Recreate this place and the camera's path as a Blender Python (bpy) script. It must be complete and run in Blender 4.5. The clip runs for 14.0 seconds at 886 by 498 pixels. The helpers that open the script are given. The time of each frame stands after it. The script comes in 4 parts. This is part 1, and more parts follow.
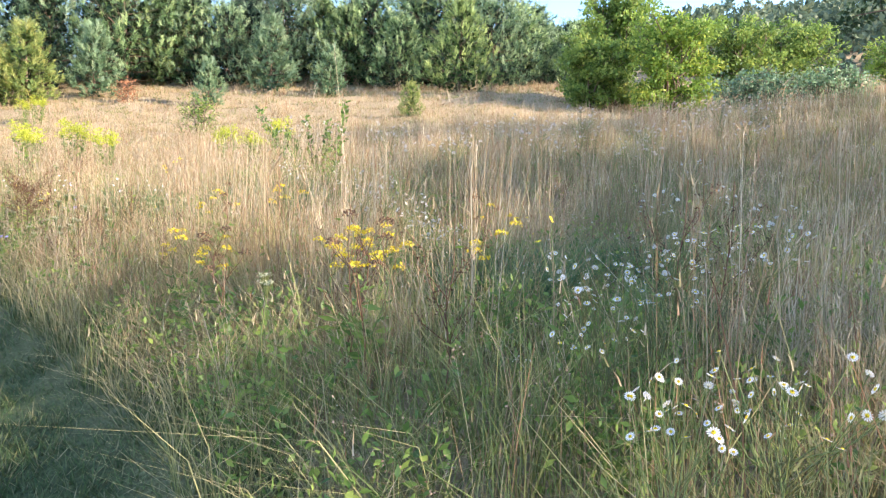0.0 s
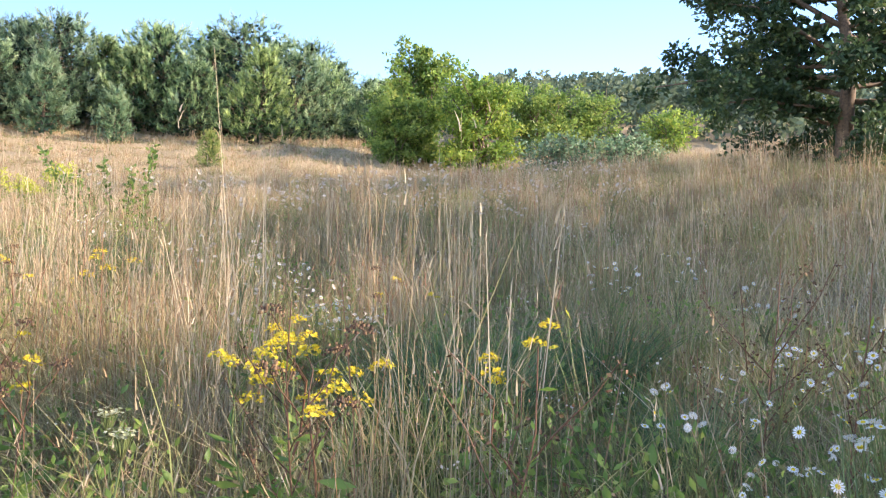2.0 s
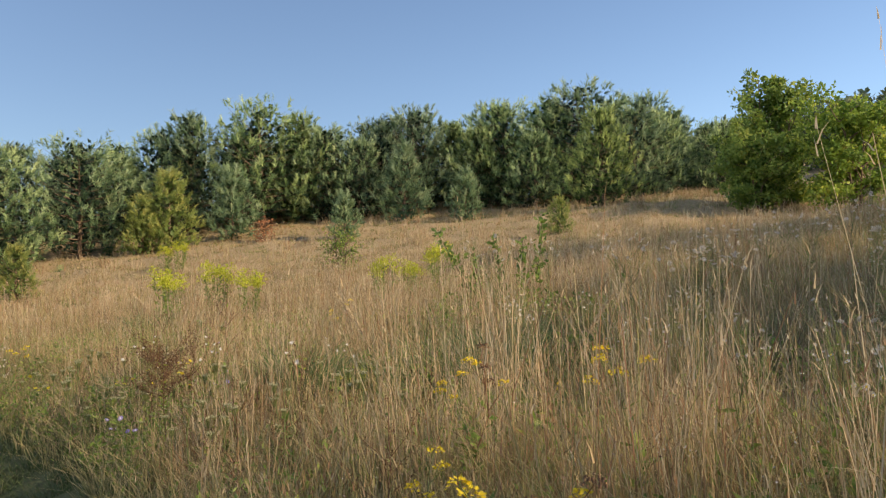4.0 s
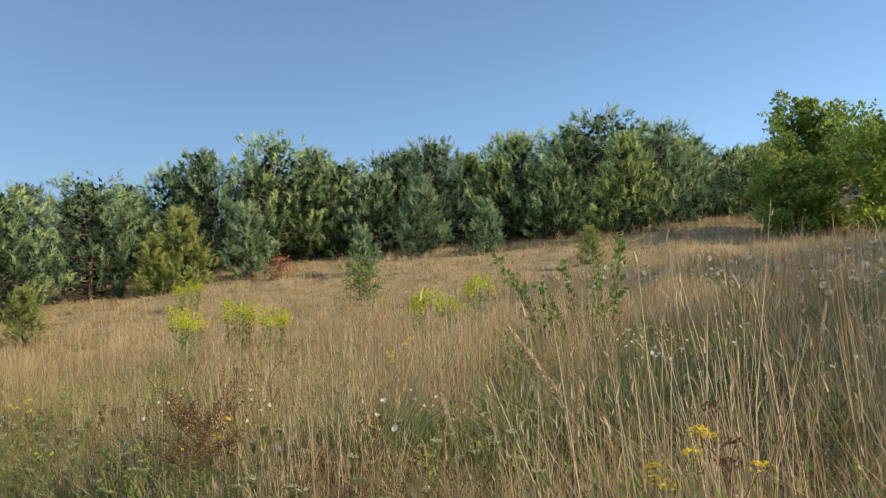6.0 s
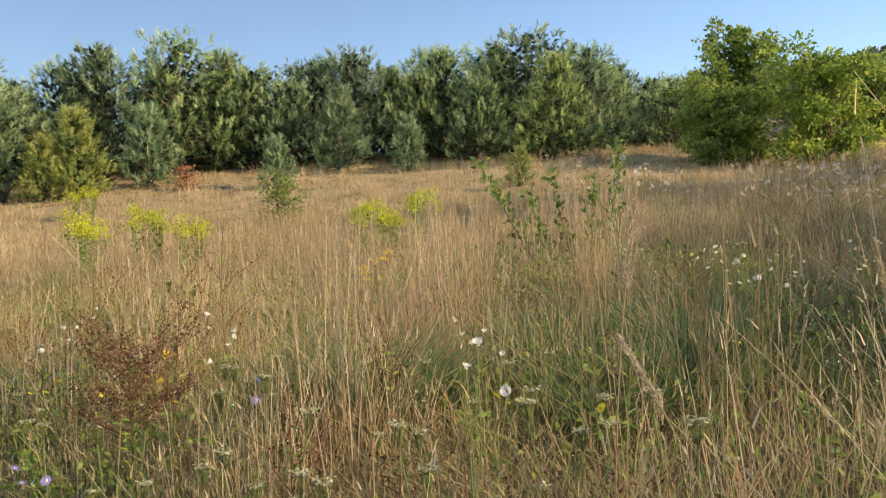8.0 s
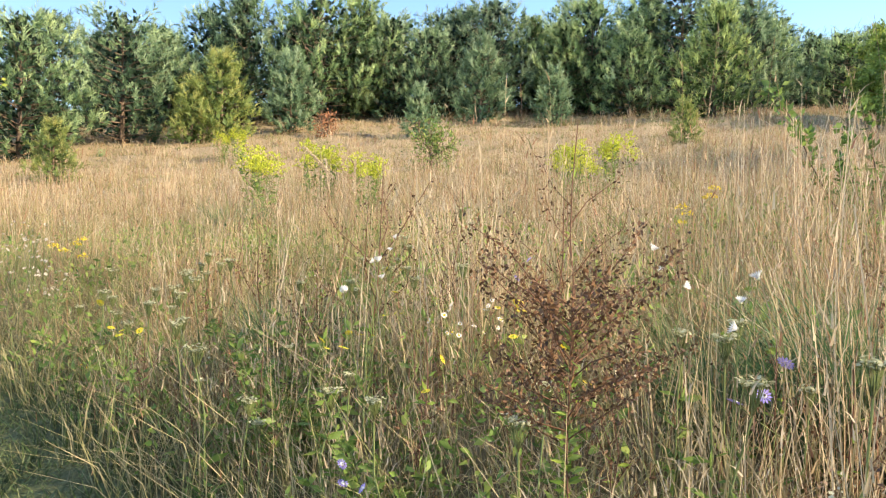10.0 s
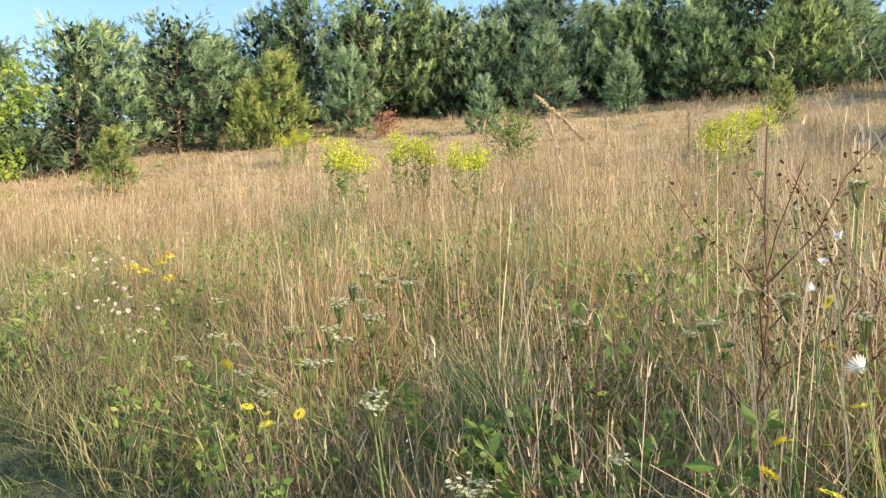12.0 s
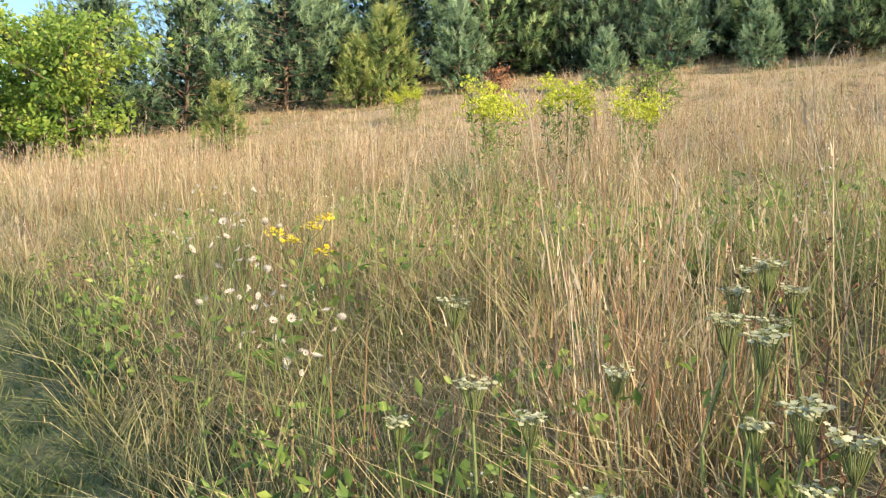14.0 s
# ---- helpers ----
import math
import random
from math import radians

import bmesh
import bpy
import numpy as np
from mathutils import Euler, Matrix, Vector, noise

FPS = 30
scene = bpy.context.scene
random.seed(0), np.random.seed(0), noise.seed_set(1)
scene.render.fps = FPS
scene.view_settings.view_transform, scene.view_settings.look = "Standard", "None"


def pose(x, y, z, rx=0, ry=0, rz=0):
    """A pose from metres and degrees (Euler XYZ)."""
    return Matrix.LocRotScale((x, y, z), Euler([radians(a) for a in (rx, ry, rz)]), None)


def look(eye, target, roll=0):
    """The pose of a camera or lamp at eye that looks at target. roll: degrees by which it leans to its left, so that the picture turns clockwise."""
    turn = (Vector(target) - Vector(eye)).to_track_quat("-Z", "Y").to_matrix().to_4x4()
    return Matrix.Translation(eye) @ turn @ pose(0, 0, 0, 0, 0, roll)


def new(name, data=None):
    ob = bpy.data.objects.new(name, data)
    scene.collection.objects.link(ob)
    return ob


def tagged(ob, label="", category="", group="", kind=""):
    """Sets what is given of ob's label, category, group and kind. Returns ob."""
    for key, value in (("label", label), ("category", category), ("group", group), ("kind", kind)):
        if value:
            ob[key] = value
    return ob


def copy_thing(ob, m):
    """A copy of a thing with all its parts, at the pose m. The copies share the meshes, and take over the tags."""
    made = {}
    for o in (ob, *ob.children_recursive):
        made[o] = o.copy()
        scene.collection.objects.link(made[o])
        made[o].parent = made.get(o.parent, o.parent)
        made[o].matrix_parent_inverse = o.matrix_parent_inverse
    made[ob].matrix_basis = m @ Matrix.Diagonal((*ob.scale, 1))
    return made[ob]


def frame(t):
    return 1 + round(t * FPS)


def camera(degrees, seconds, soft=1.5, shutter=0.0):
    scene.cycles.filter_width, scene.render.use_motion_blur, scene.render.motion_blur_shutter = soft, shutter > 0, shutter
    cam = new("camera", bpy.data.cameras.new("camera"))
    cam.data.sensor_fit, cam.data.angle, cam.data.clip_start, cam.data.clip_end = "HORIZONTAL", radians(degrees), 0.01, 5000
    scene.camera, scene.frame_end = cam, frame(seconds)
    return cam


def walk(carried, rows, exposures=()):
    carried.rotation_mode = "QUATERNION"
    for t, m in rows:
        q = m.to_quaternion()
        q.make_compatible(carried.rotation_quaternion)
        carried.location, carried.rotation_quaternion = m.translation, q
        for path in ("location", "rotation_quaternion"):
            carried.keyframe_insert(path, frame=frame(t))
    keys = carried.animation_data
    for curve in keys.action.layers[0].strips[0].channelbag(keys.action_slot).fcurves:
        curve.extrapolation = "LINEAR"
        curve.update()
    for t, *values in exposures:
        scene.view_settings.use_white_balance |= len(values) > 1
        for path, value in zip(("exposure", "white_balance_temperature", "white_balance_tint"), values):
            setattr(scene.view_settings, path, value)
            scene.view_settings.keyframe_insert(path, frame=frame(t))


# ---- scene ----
cam = camera(58.3, 14.0, soft=1.2)
PATH = [
    (0, (4.847, 1.347, 0.042), (5.103, 3.324, -0.122), 2.1),
    (0.5, (4.782, 1.89, 0.045), (4.89, 3.881, -0.11), 1.0),
    (1, (4.68, 2.418, 0.053), (4.829, 4.408, -0.081), 1.4),
    (1.5, (4.568, 2.706, 0.118), (5.3, 4.566, 0.073), 3.1),
    (2, (4.433, 3.013, 0.089), (5.19, 4.864, 0.087), 2.7),
    (2.5, (4.315, 3.341, 0.128), (4.938, 5.24, 0.178), 2.3),
    (3, (4.099, 3.683, 0.176), (4.61, 5.615, 0.261), 1.9),
    (3.5, (3.943, 4.107, 0.173), (4.137, 6.095, 0.276), 0.2),
    (3.7, (3.853, 4.283, 0.181), (3.852, 6.28, 0.298), -0.9),
    (5.8, (3.1, 5.888, 0.215), (2.975, 7.872, 0.44), -2.4),
    (6, (3.023, 5.988, 0.229), (2.957, 7.974, 0.461), -2.6),
    (6.5, (2.879, 6.407, 0.211), (2.813, 8.388, 0.478), -4.3),
    (7, (2.732, 6.753, 0.198), (2.649, 8.736, 0.445), -3.7),
    (7.5, (2.494, 7.118, 0.233), (2.656, 9.107, 0.375), -1.9),
    (8, (2.306, 7.563, 0.195), (2.473, 9.556, 0.226), -0.9),
    (8.5, (2.01, 7.937, 0.141), (1.854, 9.93, 0.088), 1.5),
    (8.7, (1.883, 8.07, 0.14), (1.778, 10.067, 0.087), 2.2),
    (10.8, (0.654, 9.659, -0.026), (0.512, 11.652, -0.106), 1.2),
    (11, (0.565, 9.836, -0.021), (0.376, 11.826, -0.096), 0.6),
    (11.5, (0.325, 10.24, -0.036), (0.044, 12.219, -0.089), -0.3),
    (12, (0.055, 10.604, -0.012), (-0.182, 12.588, -0.085), -0.3),
    (12.5, (-0.155, 11.018, -0.051), (-0.448, 12.994, -0.148), -0.5),
    (13, (-0.452, 11.425, -0.057), (-0.807, 13.392, -0.148), 0.4),
    (13.5, (-0.762, 11.773, -0.032), (-1.13, 13.737, -0.124), 1.0),
    (14, (-0.929, 12.135, -0.08), (-1.396, 14.073, -0.243), 0.6),
]
EXPOSURES = [(0, 1.68, 5950, 17), (1.5, 1.82, 6000, 17), (2.0, 1.5, 6100, 20), (2.5, 1.1, 6300, 22), (3.0, 0.77, 6700, 19), (3.5, 0.38, 7300, 17), (6.0, 0.3, 6700, 9),
             (7.0, 0.35, 6600, 10), (7.5, 0.35, 6900, 11), (8.0, 0.6, 7400, 14), (8.5, 1.2, 6550, 13), (11, 1.2, 6450, 13), (11.5, 1.15, 6450, 13), (12.5, 1.15, 6500, 12), (13.5, 1.2, 6250, 11), (14, 1.13, 6450, 11)]
walk(cam, [(t, look(e, g, r)) for t, e, g, r in PATH], EXPOSURES)

SUN_AZ, SUN_EL = 117.0, 26.0  # degrees clockwise from +y, and above the horizon

# ---- world and sun ----
world = bpy.data.worlds.new("world")
scene.world = world
world.use_nodes = True
wn = world.node_tree
wn.nodes.clear()
sky = wn.nodes.new("ShaderNodeTexSky")
sky.sky_type = "NISHITA"
sky.sun_disc = False
sky.sun_elevation = radians(SUN_EL)
sky.sun_rotation = radians(-SUN_AZ)
sky.altitude = 200
sky.air_density, sky.dust_density, sky.ozone_density = 1.0, 0.6, 2.5
wbg = wn.nodes.new("ShaderNodeBackground")
wbg.inputs["Strength"].default_value = 0.14
wout = wn.nodes.new("ShaderNodeOutputWorld")
clear = wn.nodes.new("ShaderNodeMix")  # a deep, clean late-summer blue
clear.data_type, clear.blend_type = "RGBA", "MULTIPLY"
clear.inputs[0].default_value = 1.0
clear.inputs[7].default_value = (0.92, 1.0, 1.06, 1)
wn.links.new(sky.outputs["Color"], clear.inputs[6])
wn.links.new(clear.outputs[2], wbg.inputs["Color"])
wn.links.new(wbg.outputs["Background"], wout.inputs["Surface"])
sun_data = bpy.data.lights.new("sun", "SUN")
sun_data.energy, sun_data.angle, sun_data.color = 5.0, radians(0.53), (1.0, 0.84, 0.62)
sun = new("sun", sun_data)
saz, sel = radians(SUN_AZ), radians(SUN_EL)
to_sun = Vector((math.sin(saz) * math.cos(sel), math.cos(saz) * math.cos(sel), math.sin(sel)))
sun.matrix_world = look(to_sun * 80, (0, 0, 0))


# ---- materials ----
def nodes_of(name):
    mat = bpy.data.materials.new(name)
    mat.use_nodes = True
    tree = mat.node_tree
    tree.nodes.clear()
    return mat, tree, tree.nodes.new("ShaderNodeOutputMaterial")


def ramp(tree, fac, stops):
    r = tree.nodes.new("ShaderNodeValToRGB")
    els = r.color_ramp.elements
    while len(els) < len(stops):
        els.new(0.5)
    for e, (p, c) in zip(els, stops):
        e.position, e.color = p, (*c, 1)
    tree.links.new(fac, r.inputs["Fac"])
    return r.outputs["Color"]


def mix_colour(tree, fac, a, b, blend="MIX"):
    m = tree.nodes.new("ShaderNodeMix")
    m.data_type, m.blend_type = "RGBA", blend
    for sock, v in ((m.inputs[0], fac), (m.inputs[6], a), (m.inputs[7], b)):
        if isinstance(v, (int, float)):
            sock.default_value = v
        elif isinstance(v, tuple):
            sock.default_value = (*v, 1)
        else:
            tree.links.new(v, sock)
    return m.outputs[2]


def noise_fac(tree, scale, detail=3.0):
    n = tree.nodes.new("ShaderNodeTexNoise")
    n.inputs["Scale"].default_value, n.inputs["Detail"].default_value = scale, detail
    g = tree.nodes.new("ShaderNodeNewGeometry")
    tree.links.new(g.outputs["Position"], n.inputs["Vector"])
    return n.outputs["Fac"]


def attribute(tree, name):
    a = tree.nodes.new("ShaderNodeAttribute")
    a.attribute_name = name
    return a.outputs["Fac"]


def plant_material(name, tip_stops, root, translucent=0.35, rough=0.6, root_share=0.5, gloss=0.3, vary=0.0):
    """Leaf or blade: hue by the piece's own tint, towards its root another colour."""
    mat, tree, out = nodes_of(name)
    tip = ramp(tree, attribute(tree, "tint"), tip_stops)
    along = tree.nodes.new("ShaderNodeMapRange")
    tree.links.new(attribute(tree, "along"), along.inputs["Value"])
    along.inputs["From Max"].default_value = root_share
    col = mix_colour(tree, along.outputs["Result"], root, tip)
    patch = ramp(tree, noise_fac(tree, 0.9, 2), [(0.3, (0.8, 0.82, 0.8)), (0.7, (1.15, 1.1, 1.05))])
    col = mix_colour(tree, 1.0, col, patch, "MULTIPLY")
    if vary:  # each tree a little lighter, darker or yellower
        own = tree.nodes.new("ShaderNodeObjectInfo")
        col = mix_colour(tree, 1.0, col, ramp(tree, own.outputs["Random"], [(0.0, (1 - vary, 1 - vary, 1 - 0.7 * vary)), (0.5, (1, 1, 1)), (1.0, (1 + 1.2 * vary, 1 + vary, 1 - 0.1 * vary))]), "MULTIPLY")
    bsdf = tree.nodes.new("ShaderNodeBsdfPrincipled")
    bsdf.inputs["Roughness"].default_value = rough
    bsdf.inputs["Specular IOR Level"].default_value = gloss
    tree.links.new(col, bsdf.inputs["Base Color"])
    tl = tree.nodes.new("ShaderNodeBsdfTranslucent")
    tree.links.new(col, tl.inputs["Color"])
    ms = tree.nodes.new("ShaderNodeMixShader")
    ms.inputs["Fac"].default_value = translucent
    tree.links.new(bsdf.outputs["BSDF"], ms.inputs[1])
    tree.links.new(tl.outputs["BSDF"], ms.inputs[2])
    tree.links.new(ms.outputs["Shader"], out.inputs["Surface"])
    return mat


def solid_material(name, a, b, scale, rough=0.8, bump=0.4, gloss=0.3):
    mat, tree, out = nodes_of(name)
    f = noise_fac(tree, scale, 6)
    col = ramp(tree, f, [(0.3, a), (0.7, b)])
    bsdf = tree.nodes.new("ShaderNodeBsdfPrincipled")
    bsdf.inputs["Roughness"].default_value = rough
    bsdf.inputs["Specular IOR Level"].default_value = gloss
    tree.links.new(col, bsdf.inputs["Base Color"])
    bp = tree.nodes.new("ShaderNodeBump")
    bp.inputs["Strength"].default_value = bump
    bp.inputs["Distance"].default_value = 0.03
    tree.links.new(f, bp.inputs["Height"])
    tree.links.new(bp.outputs["Normal"], bsdf.inputs["Normal"])
    tree.links.new(bsdf.outputs["BSDF"], out.inputs["Surface"])
    return mat


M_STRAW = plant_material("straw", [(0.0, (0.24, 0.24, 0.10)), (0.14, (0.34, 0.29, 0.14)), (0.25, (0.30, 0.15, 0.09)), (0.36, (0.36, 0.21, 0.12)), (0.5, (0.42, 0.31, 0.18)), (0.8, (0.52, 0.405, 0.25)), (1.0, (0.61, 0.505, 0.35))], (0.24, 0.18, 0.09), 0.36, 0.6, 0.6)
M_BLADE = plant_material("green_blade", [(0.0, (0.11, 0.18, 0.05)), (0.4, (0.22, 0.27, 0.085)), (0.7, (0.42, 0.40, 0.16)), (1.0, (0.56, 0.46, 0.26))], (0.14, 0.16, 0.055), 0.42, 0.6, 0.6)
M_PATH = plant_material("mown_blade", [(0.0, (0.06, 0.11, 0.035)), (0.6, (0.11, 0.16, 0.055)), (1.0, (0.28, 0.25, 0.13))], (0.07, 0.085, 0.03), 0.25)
# lowest stops and root tones put the crowns' inner shade into the needles
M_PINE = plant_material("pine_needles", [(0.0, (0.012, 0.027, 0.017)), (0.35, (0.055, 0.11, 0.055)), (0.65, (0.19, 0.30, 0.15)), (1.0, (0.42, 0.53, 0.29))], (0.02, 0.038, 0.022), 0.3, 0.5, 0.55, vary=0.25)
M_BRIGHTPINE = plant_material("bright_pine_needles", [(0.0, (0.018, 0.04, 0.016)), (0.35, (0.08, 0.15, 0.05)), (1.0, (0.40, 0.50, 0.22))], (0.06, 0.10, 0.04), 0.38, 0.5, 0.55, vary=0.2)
M_YOUNG = plant_material("young_pine_needles", [(0.0, (0.12, 0.19, 0.06)), (0.6, (0.30, 0.38, 0.11)), (1.0, (0.48, 0.48, 0.16))], (0.12, 0.16, 0.06), 0.4, 0.5, 0.6, vary=0.15)
M_BLUEPINE = plant_material("bluish_pine_needles", [(0.0, (0.08, 0.15, 0.08)), (0.6, (0.22, 0.34, 0.18)), (1.0, (0.38, 0.48, 0.27))], (0.09, 0.14, 0.08), 0.38, 0.5, 0.6, vary=0.15)
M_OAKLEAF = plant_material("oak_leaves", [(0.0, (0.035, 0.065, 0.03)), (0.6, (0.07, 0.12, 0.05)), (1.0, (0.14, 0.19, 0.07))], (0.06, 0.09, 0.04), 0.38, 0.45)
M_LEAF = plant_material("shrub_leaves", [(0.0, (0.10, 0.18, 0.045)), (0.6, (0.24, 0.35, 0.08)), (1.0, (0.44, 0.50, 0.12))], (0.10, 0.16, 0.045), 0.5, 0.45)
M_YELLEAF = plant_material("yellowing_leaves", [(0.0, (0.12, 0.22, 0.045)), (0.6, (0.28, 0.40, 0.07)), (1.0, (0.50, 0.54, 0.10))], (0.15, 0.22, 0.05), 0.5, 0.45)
M_BARK = solid_material("bark", (0.09, 0.065, 0.045), (0.20, 0.14, 0.09), 14)
M_TWIG = solid_material("twig", (0.08, 0.06, 0.04), (0.16, 0.11, 0.07), 20)


def ground_material():
    mat, tree, out = nodes_of("meadow_soil")
    big = ramp(tree, noise_fac(tree, 0.35, 4), [(0.35, (0.07, 0.08, 0.03)), (0.65, (0.15, 0.12, 0.06))])
    fine = ramp(tree, noise_fac(tree, 22, 8), [(0.3, (0.07, 0.055, 0.03)), (0.7, (0.22, 0.16, 0.08))])
    col = mix_colour(tree, 0.5, big, fine)
    sward = ramp(tree, noise_fac(tree, 40, 6), [(0.3, (0.045, 0.07, 0.025)), (0.7, (0.11, 0.13, 0.055))])
    thatch = ramp(tree, noise_fac(tree, 9, 8), [(0.3, (0.30, 0.22, 0.12)), (0.7, (0.50, 0.39, 0.24))])
    col = mix_colour(tree, attribute(tree, "along"), col, thatch)
    col = mix_colour(tree, attribute(tree, "tint"), col, sward)
    bsdf = tree.nodes.new("ShaderNodeBsdfPrincipled")
    bsdf.inputs["Roughness"].default_value = 0.95
    bsdf.inputs["Specular IOR Level"].default_value = 0.1
    tree.links.new(col, bsdf.inputs["Base Color"])
    bp = tree.nodes.new("ShaderNodeBump")
    bp.inputs["Strength"].default_value = 0.8
    bp.inputs["Distance"].default_value = 0.05
    tree.links.new(noise_fac(tree, 30, 8), bp.inputs["Height"])
    tree.links.new(bp.outputs["Normal"], bsdf.inputs["Normal"])
    tree.links.new(bsdf.outputs["BSDF"], out.inputs["Surface"])
    return mat


M_GROUND = ground_material()

# ---- terrain ----
rng = np.random.default_rng(7)
TRACK = [(6.4, -7.0), (4.7, 0.6), (3.2, 5.3), (2.1, 7.3), (0.0, 10.6), (-2.3, 13.1), (-5.8, 16.4), (-12.0, 21.0), (-22.0, 26.0)]
TRACK_HALF = 0.9


def soft_clip(v, lo, hi):
    """Clamps v, rounding the corners off over a few metres."""
    v = np.asarray(v, float)
    v = np.where(v > hi - 8, hi - 8 + 16 * (1 - np.exp(-np.maximum(v - hi + 8, 0) / 16)), v)
    return np.where(v < lo + 8, lo + 8 - 16 * (1 - np.exp(-np.maximum(lo + 8 - v, 0) / 16)), v)


def track_side(x, y):
    """Distance from the mown track's middle, and which side: plus to the right of it."""
    best = np.full(np.shape(x), 1e9)
    side = np.zeros(np.shape(x))
    for (ax, ay), (bx, by) in zip(TRACK, TRACK[1:]):
        dx, dy = bx - ax, by - ay
        k = np.clip(((x - ax) * dx + (y - ay) * dy) / (dx * dx + dy * dy), 0, 1)
        d = np.hypot(x - ax - k * dx, y - ay - k * dy)
        s = np.sign((x - ax) * dy - (y - ay) * dx)
        side = np.where(d < best, s, side)
        best = np.minimum(d, best)
    return best, side


def height(x, y):
    """The ground's height: a meadow that rises to the wood, and a far wooded hill."""
    x, y = np.asarray(x, float), np.asarray(y, float)
    u, v = soft_clip(x, -26, 36) / 20, soft_clip(y, -10, 62) / 40
    z = (-2.146 + 1.695 * u + 1.428 * v + 1.072 * u * u + 0.587 * u * v + 4.721 * v * v
         - 0.836 * u * u * v - 0.935 * u * v * v - 0.909 * v ** 3 + 0.062 * u ** 3)
    z = z + 0.55 * np.exp(-((x - 13.5) ** 2 + (y - 44) ** 2) / 40) + 0.35 * np.exp(-((x - 5) ** 2 + (y - 16) ** 2) / 16)
    z = z - 0.6 * np.exp(-((x - 20) ** 2 + (y - 38) ** 2) / 60) + 0.4 * np.exp(-((x - 20) ** 2 + (y - 19) ** 2) / 50)
    d, side = track_side(x, y)
    z = z - 0.10 * np.exp(-(d / 1.1) ** 2) + np.where(side > 0, 0.32, 0.05) * np.clip((d - 0.7) / 1.1, 0, 1) * np.exp(-(np.maximum(d - 2.0, 0) / 3.5) ** 2)
    far = np.clip((y - 24) / 14, 0, 1)
    z = z - 0.3 * far * far * (3 - 2 * far) * np.clip((64 - y) / 10, 0, 1)
    along, across = 0.58 * x + 0.81 * y, 0.81 * x - 0.58 * y
    far = np.clip((along - 72) / 110, 0, 1)
    z = z + 21 * far * far * (3 - 2 * far) * np.exp(-((across + 4) / 130) ** 2)
    near = np.clip((60 - np.hypot(x, y - 20)) / 30, 0, 1)
    z = z + near * 0.05 * (np.sin(x * 1.7 + 1.3 * np.sin(y * 0.9)) + np.sin(y * 2.1 + x * 0.6))
    return z


def flat_mesh(name, verts, tris, mat, tint=None, along=None, smooth=False):
    """One triangle mesh out of arrays."""
    me = bpy.data.meshes.new(name)
    verts = np.ascontiguousarray(verts, np.float32).reshape(-1, 3)
    tris = np.ascontiguousarray(tris, np.int32).reshape(-1, 3)
    me.vertices.add(len(verts))
    me.vertices.foreach_set("co", verts.ravel())
    me.loops.add(tris.size)
    me.loops.foreach_set("vertex_index", tris.ravel())
    me.polygons.add(len(tris))
    me.polygons.foreach_set("loop_start", np.arange(0, tris.size, 3, dtype=np.int32))
    if smooth:
        me.polygons.foreach_set("use_smooth", np.ones(len(tris), bool))
    for key, values in (("tint", tint), ("along", along)):
        if values is not None:
            me.attributes.new(key, "FLOAT", "POINT").data.foreach_set("value", np.ascontiguousarray(values, np.float32))
    me.materials.append(mat)
    me.update()
    me.validate()
    return me


def part(name, me, parent, label=""):
    """One mesh under its thing; leaves and stems too fine to pick apart count as stuff."""
    ob = new(name, me)
    ob.parent = parent
    if label:
        tagged(ob, label)
    if name in ("leaf", "stem", "plume", "seed_head", "umbel"):
        tagged(ob, kind="stuff")
    return ob


def ground_sheet():
    def spread(n, mid):
        k = np.linspace(-1, 1, n)
        return mid + 62 * k + 1900 * np.sign(k) * np.abs(k) ** 9
    xs, ys = spread(200, 4), spread(200, 22)
    gx, gy = np.meshgrid(xs, ys)
    n = len(xs)
    v = np.stack([gx, gy, height(gx, gy)], -1)
    i = (np.arange(n - 1)[:, None] * n + np.arange(n - 1)[None, :]).ravel()
    tris = np.concatenate([np.stack([i, i + 1, i + n + 1], -1), np.stack([i, i + n + 1, i + n], -1)])
    ob = new("ground", flat_mesh("ground", v, tris, M_GROUND, np.exp(-(track_side(gx, gy)[0].ravel() / 1.3) ** 4), np.clip(0.5 + (gy.ravel() - 16) / 24, 0.5, 0.9), smooth=True))
    tagged(ob, "sloping late-summer meadow ground of soil and dry thatch", "ground", kind="structure")


ground_sheet()


